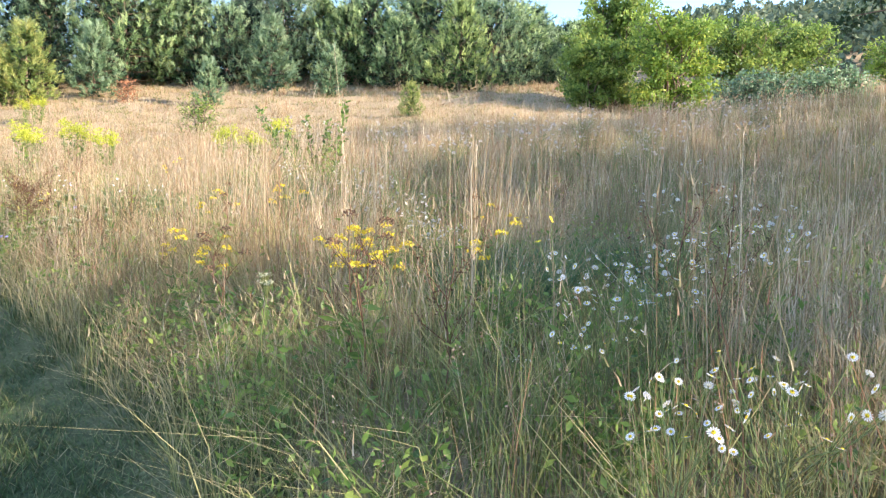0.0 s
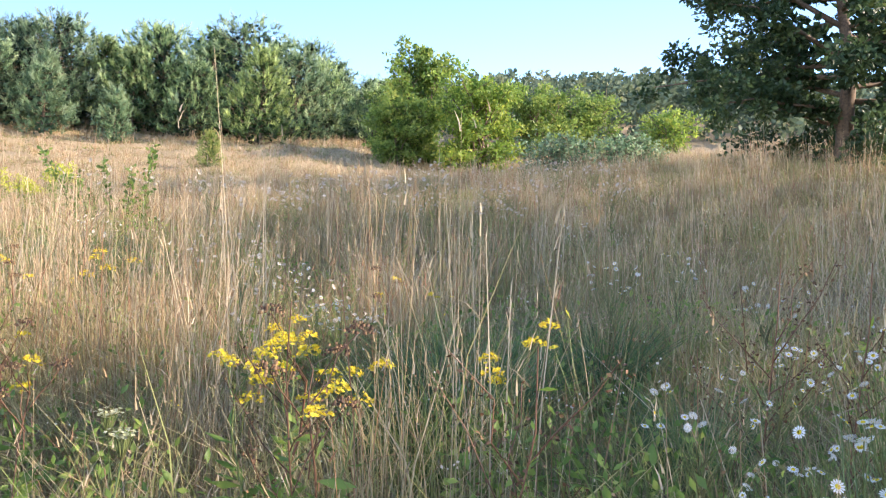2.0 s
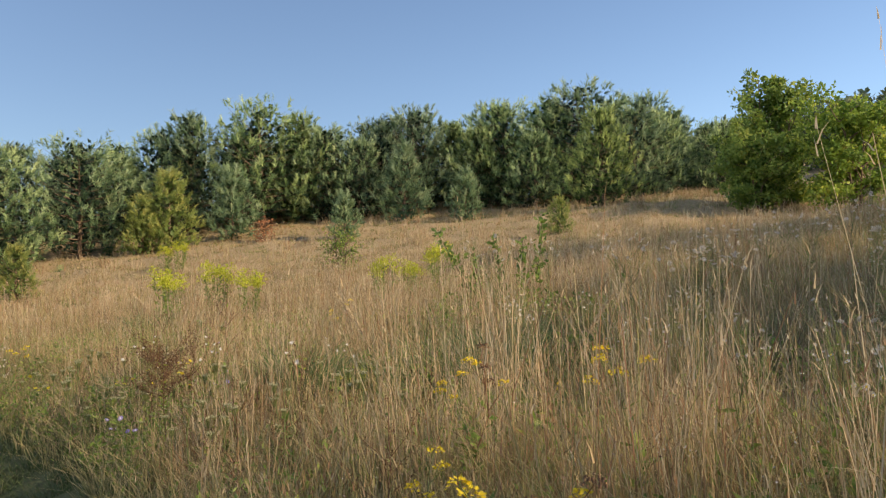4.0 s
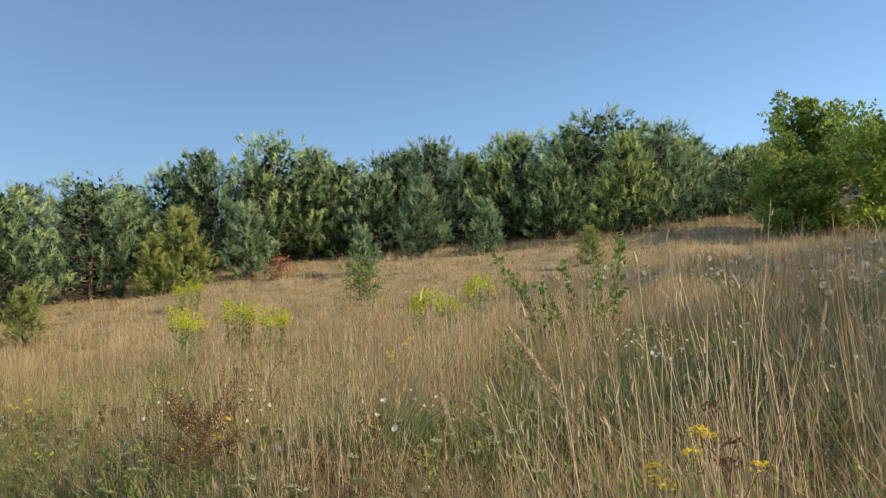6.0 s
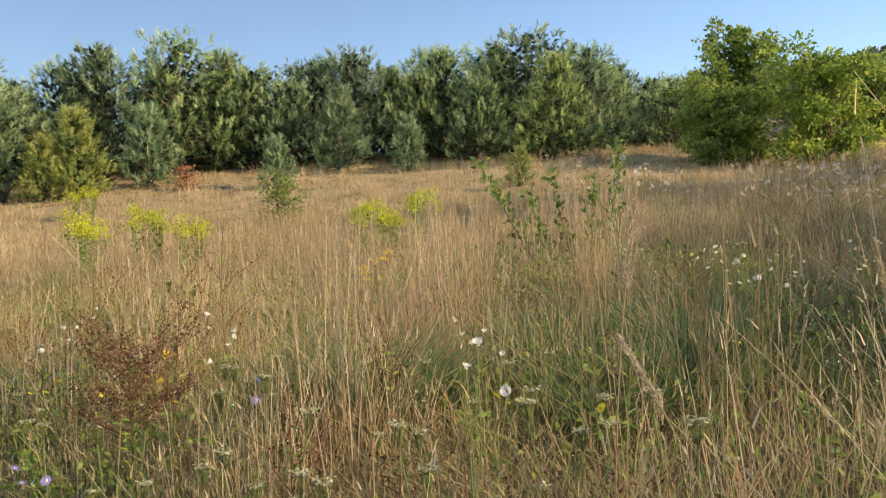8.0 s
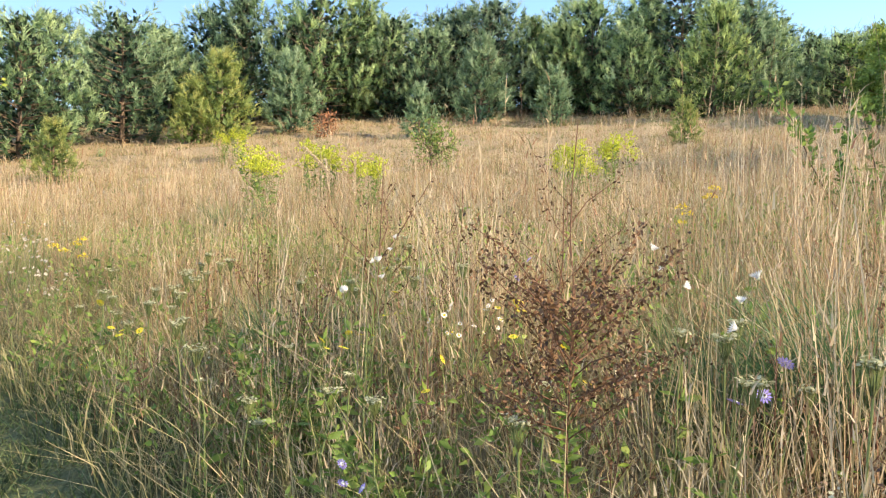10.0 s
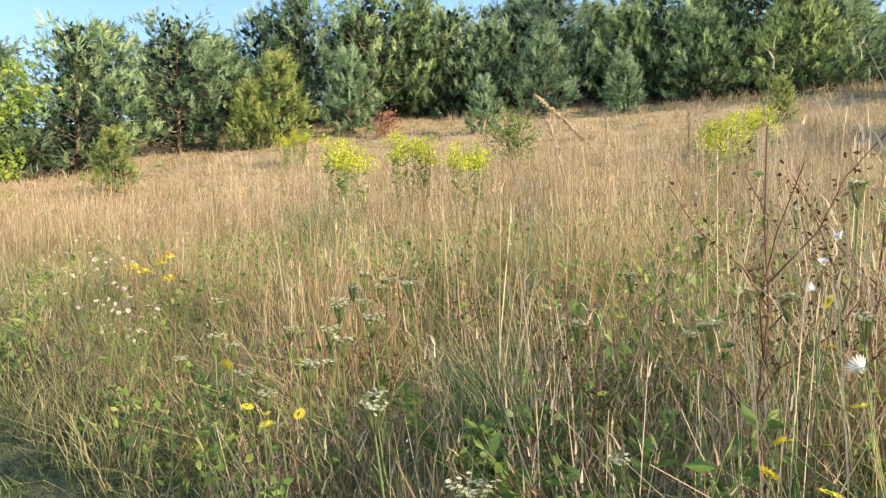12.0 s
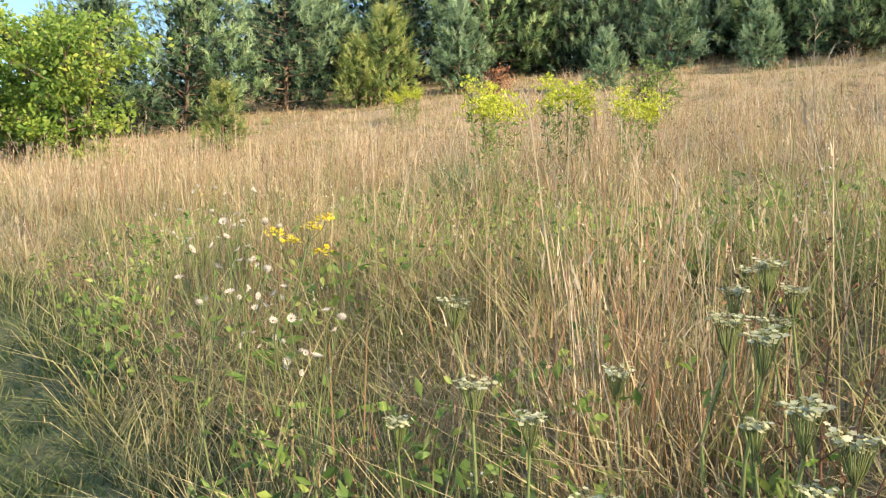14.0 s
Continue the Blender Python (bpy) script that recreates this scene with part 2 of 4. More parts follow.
# ---- grass ----
def blades(base, h, w, lean, bend=1.8, segs=2, tint=None, taper=1.0, spin=None):
    """Tapered strips that lean over towards their tips. Returns vertices, triangles, tint, along."""
    n = len(base)
    az = rng.uniform(0, 2 * np.pi, n) if spin is None else spin
    turn = rng.uniform(0, 2 * np.pi, n)
    ld = np.stack([np.cos(az), np.sin(az), np.zeros(n)], -1)
    sd = np.stack([np.cos(turn), np.sin(turn), np.zeros(n)], -1)
    vs, al = [], []
    for k in range(segs + 1):
        s = k / segs
        mid = base + ld * (lean * s ** bend)[:, None]
        mid[:, 2] += h * (s - 0.25 * np.clip(lean / np.maximum(h, 0.01), 0, 1.4) * s ** 2.5)
        half = (0.5 * w * (1 - taper * s ** 1.5))[:, None]
        if k == segs and taper >= 1:
            vs.append(mid)
            al.append(np.full(n, s))
        else:
            vs += [mid - sd * half, mid + sd * half]
            al += [np.full(n, s)] * 2
    m = len(vs)
    v = np.stack(vs, 1).reshape(-1, 3)
    a = np.stack(al, 1).ravel()
    o = (np.arange(n) * m)[:, None]
    tr = []
    for k in range(segs):
        p = 2 * k
        if k == segs - 1 and taper >= 1:
            tr.append(o + np.array([[p, p + 1, p + 2]]))
        else:
            tr += [o + np.array([[p, p + 1, p + 3]]), o + np.array([[p, p + 3, p + 2]])]
    tint = rng.uniform(0, 1, n) if tint is None else tint
    return v, np.concatenate(tr), np.repeat(tint, m), a


def joined(groups):
    vs, ts, tn, al, at = [], [], [], [], 0
    for v, t, c, a in groups:
        vs.append(v)
        ts.append(t + at)
        tn.append(c)
        al.append(a)
        at += len(v)
    return np.concatenate(vs), np.concatenate(ts), np.concatenate(tn), np.concatenate(al)


def patchiness(x, y, size, seed):
    """Smooth random patches, 0 to 1, out of a few crossed waves."""
    r = np.random.default_rng(seed)
    total = np.zeros(np.shape(x))
    for _ in range(9):
        a, ph, f = r.uniform(0, 2 * np.pi), r.uniform(0, 2 * np.pi), r.uniform(0.5, 1.8) / size
        total += np.sin(2 * np.pi * f * (x * np.cos(a) + y * np.sin(a)) + ph)
    return np.clip(0.5 + total / 5.5, 0, 1)


def scatter(lo, hi, per_m2):
    """Points of the meadow whose distance from the track's walked stretch lies between lo and hi."""
    box = (-32 if hi > 12 else -12, 46 if hi > 12 else 18, -1, min(13 + hi, 64))
    n = int((box[1] - box[0]) * (box[3] - box[2]) * per_m2)
    x, y = rng.uniform(box[0], box[1], n), rng.uniform(box[2], box[3], n)
    k = np.clip((y - 1.3) / 10.8, 0, 1)
    wx, wy = 4.85 - 5.8 * k, 1.35 + 10.8 * k
    d = np.hypot(x - wx, y - wy)
    ahead = (y > -0.5) & (x + 0.9 > -1.05 * (y - 12) - 3) & (x - 4.5 < 1.35 * (y - 2.5) + 3.5)
    keep = (d >= lo) & (d < hi) & ahead
    return x[keep], y[keep]


def place(x, y):
    return np.stack([x, y, height(x, y)], -1)


ZONES = [(0.0, 4.0, 580, 0.0042), (4.0, 8.0, 340, 0.0047), (8.0, 16.0, 175, 0.0068), (16.0, 30.0, 72, 0.011), (30.0, 60.0, 27, 0.020)]


# greener (minus) and drier (plus) patches, some painting shade or brightness: x, y, radius, change
TONE_PATCHES = [(6.4, 5.8, 1.7, -0.55), (5.9, 3.6, 1.2, -0.4), (4.0, 12.0, 1.0, -0.35), (-2.2, 19.8, 1.3, -0.45), (1.3, 11.0, 1.4, 0.45), (-0.7, 13.3, 1.2, 0.35), (3.9, 8.6, 1.6, 0.35), (2.2, 14.0, 2.0, 0.3), (-4.0, 17.0, 2.4, -0.3), (1.0, 16.5, 1.2, -0.3), (9.5, 12.5, 2.0, -0.25)]


def dryness(x, y):
    d, side = track_side(x, y)
    dry = patchiness(x, y, 5.0, 3) * 0.65 + patchiness(x, y, 1.3, 4) * 0.75
    dry = dry + np.clip((y - 15) / 26, -0.08, 0.3) + 0.08 * np.exp(-(d - 1.0) ** 2 / 0.3)
    for cx, cy, size, by in TONE_PATCHES:
        dry = dry + by * np.exp(-((x - cx) ** 2 + (y - cy) ** 2) / size ** 2)
    return np.clip(dry, 0, 1)


LUSH = [(6.12, 6.7), (5.75, 6.4), (6.4, 6.95), (3.6, 11.7), (3.85, 11.35), (3.4, 11.3), (2.28, 11.6), (2.55, 11.8), (7.18, 7.06), (0.01, 13.32), (-2.4, 19.6), (-2.7, 20.6), (3.37, 12.41), (6.9, 5.9), (4.1, 11.9), (1.9, 11.8)]


def clearing(x, y):
    """Less straw where a green tussock stands."""
    keep = np.ones(np.shape(x))
    for cx, cy in LUSH:
        keep *= 1 - 0.92 * np.exp(-((x - cx) ** 2 + (y - cy) ** 2) / 0.12)
    return keep


def tufted(x, y, per, radius):
    """Each point becomes a tuft of about `per` stems; returns the stems' feet and the way each leans."""
    k = rng.poisson(per, len(x)) + 1
    cx, cy = np.repeat(x, k), np.repeat(y, k)
    r = np.repeat(radius * rng.uniform(0.5, 1.6, len(x)), k)
    ox, oy = rng.normal(0, 1, len(cx)) * r, rng.normal(0, 1, len(cx)) * r
    common = np.repeat(rng.normal(2.6, 1.3, len(x)), k)
    az = np.arctan2(oy + 0.7 * r * np.sin(common), ox + 0.7 * r * np.cos(common)) + rng.normal(0, 0.5, len(cx))
    return cx + ox, cy + oy, az, np.repeat(rng.uniform(0, 1, len(x)), k)


def lodged(x, y):
    """Where wind and feet have pressed the grass down."""
    return np.clip(patchiness(x, y, 1.7, 55) * 3.2 - 1.65, 0, 1)


def stalk_layer():
    """Dry upright stalks in tufts, many of them with a loose seed head."""
    out = []
    for lo, hi, dens, w in ZONES:
        x, y = scatter(lo, hi, dens / 6)
        p = (0.12 + 0.88 * dryness(x, y) ** 1.5) * clearing(x, y)
        keep = rng.uniform(0, 1, len(x)) < p
        x, y, az, kin = tufted(x[keep], y[keep], 6.5, 0.035 + 4.5 * w)
        d, side = track_side(x, y)
        keep = d > TRACK_HALF + 0.05 + 0.2 * rng.uniform(0, 1, len(x))
        x, y, az, kin, d = x[keep], y[keep], az[keep], kin[keep], d[keep]
        n = len(x)
        grow = (0.5 + 0.85 * patchiness(x, y, 1.8, 9)) * (0.65 + 0.55 * kin)
        edge = np.clip(0.45 + 0.4 * (d - TRACK_HALF), 0.5, 1)
        far = np.clip(1.1 - (y - 8) / 48, 0.5, 1.1)
        h = np.clip(rng.normal(0.70, 0.17, n), 0.2, 1.25) * grow * edge * far
        flat = lodged(x, y)
        lean = np.abs(rng.normal(0, 0.13, n)) + 0.03 + np.where(rng.uniform(0, 1, n) < 0.1 + 0.7 * flat, rng.uniform(0.2, 0.75, n), 0) * h
        tint = np.clip(0.02 + 0.8 * kin + rng.normal(0, 0.26, n) + 0.6 * (patchiness(x, y, 3.0, 12) - 0.5) + 0.25 * (patchiness(x, y, 7.0, 13) - 0.5) + 0.5 * (patchiness(x, y, 0.8, 72) - 0.5), 0, 1)
        base = place(x, y)
        tint = np.clip(tint + rng.uniform(-0.1, 0.25, n), 0.12, 1) if hi > 9 else tint
        out.append(blades(base, h * (1 - 0.6 * flat), w * np.exp(rng.normal(-0.12, 0.3, n)), lean, 1.7, 2 if hi < 9 else 1, tint, 0.6, az))
        if hi < 9:  # dead leaves along the stalks
            some = rng.uniform(0, 1, n) < 0.55
            m = int(some.sum())
            f = rng.uniform(0.25, 0.85, m)
            foot = base[some] + np.stack([np.cos(az[some]) * lean[some] * f ** 1.7, np.sin(az[some]) * lean[some] * f ** 1.7, h[some] * (1 - 0.6 * flat[some]) * f], -1)
            out.append(blades(foot, rng.uniform(0.02, 0.16, m), w * rng.uniform(0.8, 1.6, m), rng.uniform(0.05, 0.2, m), 1.2, 2, np.clip(tint[some] + rng.normal(0, 0.25, m), 0, 1)))
        hh0 = h * (1 - 0.6 * flat)
        tip = base + np.stack([np.cos(az) * lean, np.sin(az) * lean, hh0 * (1 - 0.25 * np.clip(lean / hh0, 0, 1.4))], -1)
        for down, share in ((0.0, 0.5), (0.035, 0.4), (0.07, 0.3)):  # loose spikelets, one above the other
            heads = rng.uniform(0, 1, n) < share * (0.4 + 1.1 * kin) * (1.0 if hi < 17 else 0.6)
            m = int(heads.sum())
            hb = tip[heads]
            hh = rng.uniform(0.03, 0.075, m)
            hb[:, 2] -= 0.3 * hh + down
            v, t, c, a = blades(hb, hh, np.full(m, w) * rng.uniform(1.0, 1.9, m), rng.uniform(0.0, 0.05, m), 1.4, 2 if hi < 5 else 1, np.clip(tint[heads] + rng.normal(0.03, 0.2, m), 0, 1), 1.0, az[heads] + rng.normal(0, 1.4, m))
            out.append((v, t, c, np.ones(len(a))))
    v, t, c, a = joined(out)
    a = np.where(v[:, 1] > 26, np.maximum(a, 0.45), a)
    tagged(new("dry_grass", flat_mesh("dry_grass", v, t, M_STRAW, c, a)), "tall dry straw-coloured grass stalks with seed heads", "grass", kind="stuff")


def blade_layer():
    """The lower, greener growth between the stalks, and bent dry leaves among it."""
    out = []
    for lo, hi, dens, w in ZONES:
        x, y = scatter(lo, hi, dens / 5)
        p = 1.0 - 0.4 * dryness(x, y)
        keep = rng.uniform(0, 1, len(x)) < p
        x, y, az, kin = tufted(x[keep], y[keep], 6.5, 0.04 + 5 * w)
        d, side = track_side(x, y)
        keep = d > TRACK_HALF - 0.1
        x, y, az, kin = x[keep], y[keep], az[keep], kin[keep]
        n = len(x)
        far = np.clip(1.1 - (y - 8) / 48, 0.45, 1.1)
        h = np.clip(rng.normal(0.36, 0.14, n), 0.08, 0.8) * (0.6 + 0.5 * patchiness(x, y, 2.1, 21) + 0.5 * kin) * far
        wild = rng.uniform(0, 1, n) < 0.14
        lean = h * np.where(wild, rng.uniform(0.8, 1.6, n), rng.uniform(0.1, 0.85, n) + 0.6 * lodged(x, y))
        h = np.where(wild, h * 0.75, h)
        tint = np.clip(0.55 * kin + rng.normal(0.1, 0.14, n) + 0.6 * (dryness(x, y) - 0.35) + 0.45 * wild + (0.22 if hi < 9 else 0.08) + 0.35 * (patchiness(x, y, 0.6, 71) - 0.5), 0, 1)
        out.append(blades(place(x, y), h, w * rng.uniform(0.7, 2.1, n), lean, 1.9, 2 if hi < 9 else 1, tint, 1.0, az))
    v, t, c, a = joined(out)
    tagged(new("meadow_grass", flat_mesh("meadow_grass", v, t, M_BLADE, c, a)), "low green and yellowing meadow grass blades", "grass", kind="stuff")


def outer_layer():
    """Thinner growth beyond the track and behind."""
    n = 42000
    x, y = rng.uniform(-24, 26, n), rng.uniform(-10, 30, n)
    keep = ~((y > -0.5) & (x + 0.9 > -1.05 * (y - 12) - 3) & (x - 4.5 < 1.35 * (y - 2.5) + 3.5)) & (track_side(x, y)[0] > TRACK_HALF)
    x, y = x[keep], y[keep]
    n = len(x)
    h = rng.uniform(0.2, 0.75, n)
    v, t, c, a = blades(place(x, y), h, rng.uniform(0.01, 0.03, n), h * rng.uniform(0.1, 0.7, n), 1.8, 2, rng.uniform(0.2, 1, n))
    tagged(new("rough_grass", flat_mesh("rough_grass", v, t, M_BLADE, c, a)), "rough yellowing grass beyond the track", "grass", kind="stuff")


def herb_layer():
    """Small leaves of clover, vetch and other herbs near the track."""
    x, y = scatter(0.0, 7.0, 640)
    d, side = track_side(x, y)
    p = np.clip(patchiness(x, y, 1.3, 33) * 1.5 - 0.45, 0, 1) * (d > TRACK_HALF)
    keep = rng.uniform(0, 1, len(x)) < p
    x, y = x[keep], y[keep]
    pos = place(x, y)
    pos[:, 2] += rng.uniform(0.03, 0.42, len(x))
    v, t, c, a = leaf_cards(pos, np.array([0, 0, 0.6]), 0.028, rng, rng.uniform(0, 0.9, len(x)), 1.9)
    tagged(new("meadow_herbs", flat_mesh("meadow_herbs", v, t, M_LEAF, c, a)), "small green leaves of low meadow herbs", "herbs", kind="stuff")


def mown_layer():
    n = 130000
    y = rng.uniform(-1, 24, n)
    x = np.interp(y, [p[1] for p in TRACK], [p[0] for p in TRACK]) + rng.uniform(-1.9, 1.9, n)
    d, side = track_side(x, y)
    keep = (d < TRACK_HALF + 0.35) & (rng.uniform(0, 1, n) < np.clip(1.3 - y / 26, 0.3, 1))
    x, y = x[keep], y[keep]
    n = len(x)
    h = rng.uniform(0.04, 0.15, n) * (1 + 1.2 * np.clip(d[keep] - 0.7, 0, 1))
    out = blades(place(x, y), h, rng.uniform(0.006, 0.016, n), h * rng.uniform(0.3, 1.2, n), 1.6, 1)
    tagged(new("mown_grass", flat_mesh("mown_grass", out[0], out[1], M_PATH, out[2], out[3])), "short trodden green grass of the mown track", "grass", kind="stuff")


stalk_layer()
blade_layer()
outer_layer()
mown_layer()


# ---- trees ----
def tube(points, radii, sides=6):
    """A tapered tube along points."""
    pts = [Vector(p) for p in points]
    vs, tris = [], []
    for k, p in enumerate(pts):
        d = (pts[min(k + 1, len(pts) - 1)] - pts[max(k - 1, 0)]).normalized()
        a = d.orthogonal().normalized()
        b = d.cross(a)
        for s in range(sides):
            q = 2 * math.pi * s / sides
            vs.append(p + (a * math.cos(q) + b * math.sin(q)) * radii[k])
    for k in range(len(pts) - 1):
        for s in range(sides):
            i, j = k * sides + s, k * sides + (s + 1) % sides
            tris += [(i, j, j + sides), (i, j + sides, i + sides)]
    return np.array([tuple(v) for v in vs]), np.array(tris)


def tubes_mesh(name, tubes, mat):
    vs, ts, at = [], [], 0
    for v, t in tubes:
        vs.append(v)
        ts.append(t + at)
        at += len(v)
    return flat_mesh(name, np.concatenate(vs), np.concatenate(ts), mat, smooth=True)


def unit(v):
    return v / np.maximum(np.linalg.norm(v, axis=-1, keepdims=True), 1e-6)


def brushes(base, axis, length, r, tint, needles=9, width=0.035, reach=0.42):
    """Shoots thick with needles: narrow triangles round each axis, pointing forward."""
    n = len(base)
    ref = unit(r.normal(size=(n, 3)))
    side = unit(np.cross(axis, ref))
    up = np.cross(axis, side)
    vs, ts, al = [], [], []
    for k in range(needles):
        q = r.uniform(0, 2 * np.pi, n)
        out = side * np.cos(q)[:, None] + up * np.sin(q)[:, None]
        s = (k + 0.3) / needles
        root = base + axis * (length * s * 0.8)[:, None]
        tip = root + (axis * 0.55 + out * reach) * (length * r.uniform(0.45, 0.7, n))[:, None]
        across = unit(np.cross(tip - root, ref)) * (width * r.uniform(0.7, 1.3, n))[:, None]
        vs += [root - across, root + across, tip]
        al += [np.full(n, 0.4 + 0.5 * s)] * 2 + [np.ones(n)]
    m = len(vs)
    v = np.stack(vs, 1).reshape(-1, 3)
    o = (np.arange(n) * m)[:, None]
    t = np.concatenate([o + np.array([[3 * k, 3 * k + 1, 3 * k + 2]]) for k in range(needles)])
    return v, t, np.repeat(tint, m), np.stack(al, 1).ravel()


def pine(name, seed, h, spread, needle_mat, shape=0.75, low=0.03, size=0.40, limbs_per=5, twigs=4, shoots=4, needles=11):
    """A pine: trunk, whorls of rising limbs with side twigs, each twig ending in a tuft of upturned shoots."""
    r = np.random.default_rng(seed)
    root = new(name)
    lean = r.normal(0, 0.012, 2)
    axis = lambda z: np.array([lean[0] * z * z / h, lean[1] * z * z / h, z])
    zs = np.linspace(-0.3, h * 0.97, 9)
    tr = 0.018 * h + 0.02
    part("trunk", tubes_mesh("trunk", [tube([axis(max(z, -0.3)) for z in zs], [tr * (1 - 0.9 * max(z, 0) / h) for z in zs], 8)], M_BARK), root)
    limbs, base, dirs, tints, lens = [], [], [], [], []
    whorls = int(h * 2.3) + 4
    for k in range(whorls):
        f = min(max(low + (0.97 - low) * (k + r.uniform(-0.25, 0.25)) / whorls, 0.03), 0.96)
        full = spread * (1 - f) ** shape * (1.0 if f > 0.12 else 0.7 + 2.5 * f) + 0.15
        for b in range(limbs_per):
            a = 2 * math.pi * (b + 0.5 * (k % 2)) / limbs_per + r.normal(0, 0.25)
            ln = full * r.uniform(0.6, 1.15)
            rise = -0.04 + 0.42 * f + r.normal(0, 0.1)
            out = np.array([math.cos(a), math.sin(a), 0.0])
            across = np.array([-math.sin(a), math.cos(a), 0.0])
            ks = np.array([0.0, 0.5, 1.0])
            pts = axis(f * h) + out * (ln * ks)[:, None] + np.array([0, 0, 1.0]) * (ln * (rise * ks + 0.16 * ks ** 2))[:, None]
            limbs.append(tube(pts, [0.012 + 0.012 * ln, 0.012, 0.006], 3))
            for q in range(max(2, int(twigs * (0.4 + 0.8 * ln / spread) + r.uniform(0, 1)))):
                s = 1.0 if q == 0 else r.uniform(0.3, 0.95)
                off = 0.0 if q == 0 else r.choice([-1, 1]) * r.uniform(0.15, 0.55) * (0.35 + 0.3 * ln)
                tip = np.array([np.interp(s, ks, pts[:, c]) for c in range(3)]) + across * off + out * abs(off) * 0.5
                tip[2] += r.normal(0.0, 0.10) + 0.05
                # young tips lighter; tint also carries light outside, shade inside and below
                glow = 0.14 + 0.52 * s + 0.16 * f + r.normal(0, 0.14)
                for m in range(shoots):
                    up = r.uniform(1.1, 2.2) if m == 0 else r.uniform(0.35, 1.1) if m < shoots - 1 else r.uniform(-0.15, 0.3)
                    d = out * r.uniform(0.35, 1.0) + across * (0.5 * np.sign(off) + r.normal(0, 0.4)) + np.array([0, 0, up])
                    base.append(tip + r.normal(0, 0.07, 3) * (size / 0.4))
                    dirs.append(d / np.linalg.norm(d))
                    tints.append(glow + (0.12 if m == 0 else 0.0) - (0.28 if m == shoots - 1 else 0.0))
                    lens.append(size * r.uniform(0.7, 1.2) * (1.3 if m == 0 else 0.85))
    for _ in range(9):  # candles at the top
        base.append(axis(h * r.uniform(0.86, 0.95)) + r.normal(0, 0.12, 3))
        dirs.append(unit(np.array([r.normal(0, 0.25), r.normal(0, 0.25), 1.0])))
        tints.append(0.8)
        lens.append(size * 1.7)
    tagged(part("limb", tubes_mesh("limb", limbs, M_BARK), root), kind="stuff")
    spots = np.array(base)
    # near-black inner clumps fill the crown, its shade put into their tint
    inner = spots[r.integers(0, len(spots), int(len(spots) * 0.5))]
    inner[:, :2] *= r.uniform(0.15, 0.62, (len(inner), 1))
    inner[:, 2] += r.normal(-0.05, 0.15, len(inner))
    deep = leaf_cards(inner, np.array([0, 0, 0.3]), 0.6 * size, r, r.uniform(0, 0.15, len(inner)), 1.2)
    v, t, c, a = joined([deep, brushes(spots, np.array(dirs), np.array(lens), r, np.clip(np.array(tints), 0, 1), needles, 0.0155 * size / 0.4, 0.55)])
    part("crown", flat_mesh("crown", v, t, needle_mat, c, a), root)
    return root


def leaf_cards(pos, normal_bias, size, r, tint, longer=1.5):
    """Small folded leaves, each of two triangles."""
    n = len(pos)
    ax = unit(r.normal(size=(n, 3)) + normal_bias)
    side = unit(np.cross(ax, r.normal(size=(n, 3))))
    nor = np.cross(ax, side)
    ln = (size * r.uniform(0.7, 1.3, n))[:, None]
    v = np.stack([pos, pos + ax * ln * 0.5 * longer + side * ln * 0.42 + nor * ln * 0.12,
                  pos + ax * ln * longer, pos + ax * ln * 0.5 * longer - side * ln * 0.42 + nor * ln * 0.12], 1).reshape(-1, 3)
    o = (np.arange(n) * 4)[:, None]
    t = np.concatenate([o + np.array([[0, 1, 2]]), o + np.array([[0, 2, 3]])])
    return v, t, np.repeat(tint, 4), np.tile([0.3, 0.8, 1.0, 0.8], n)


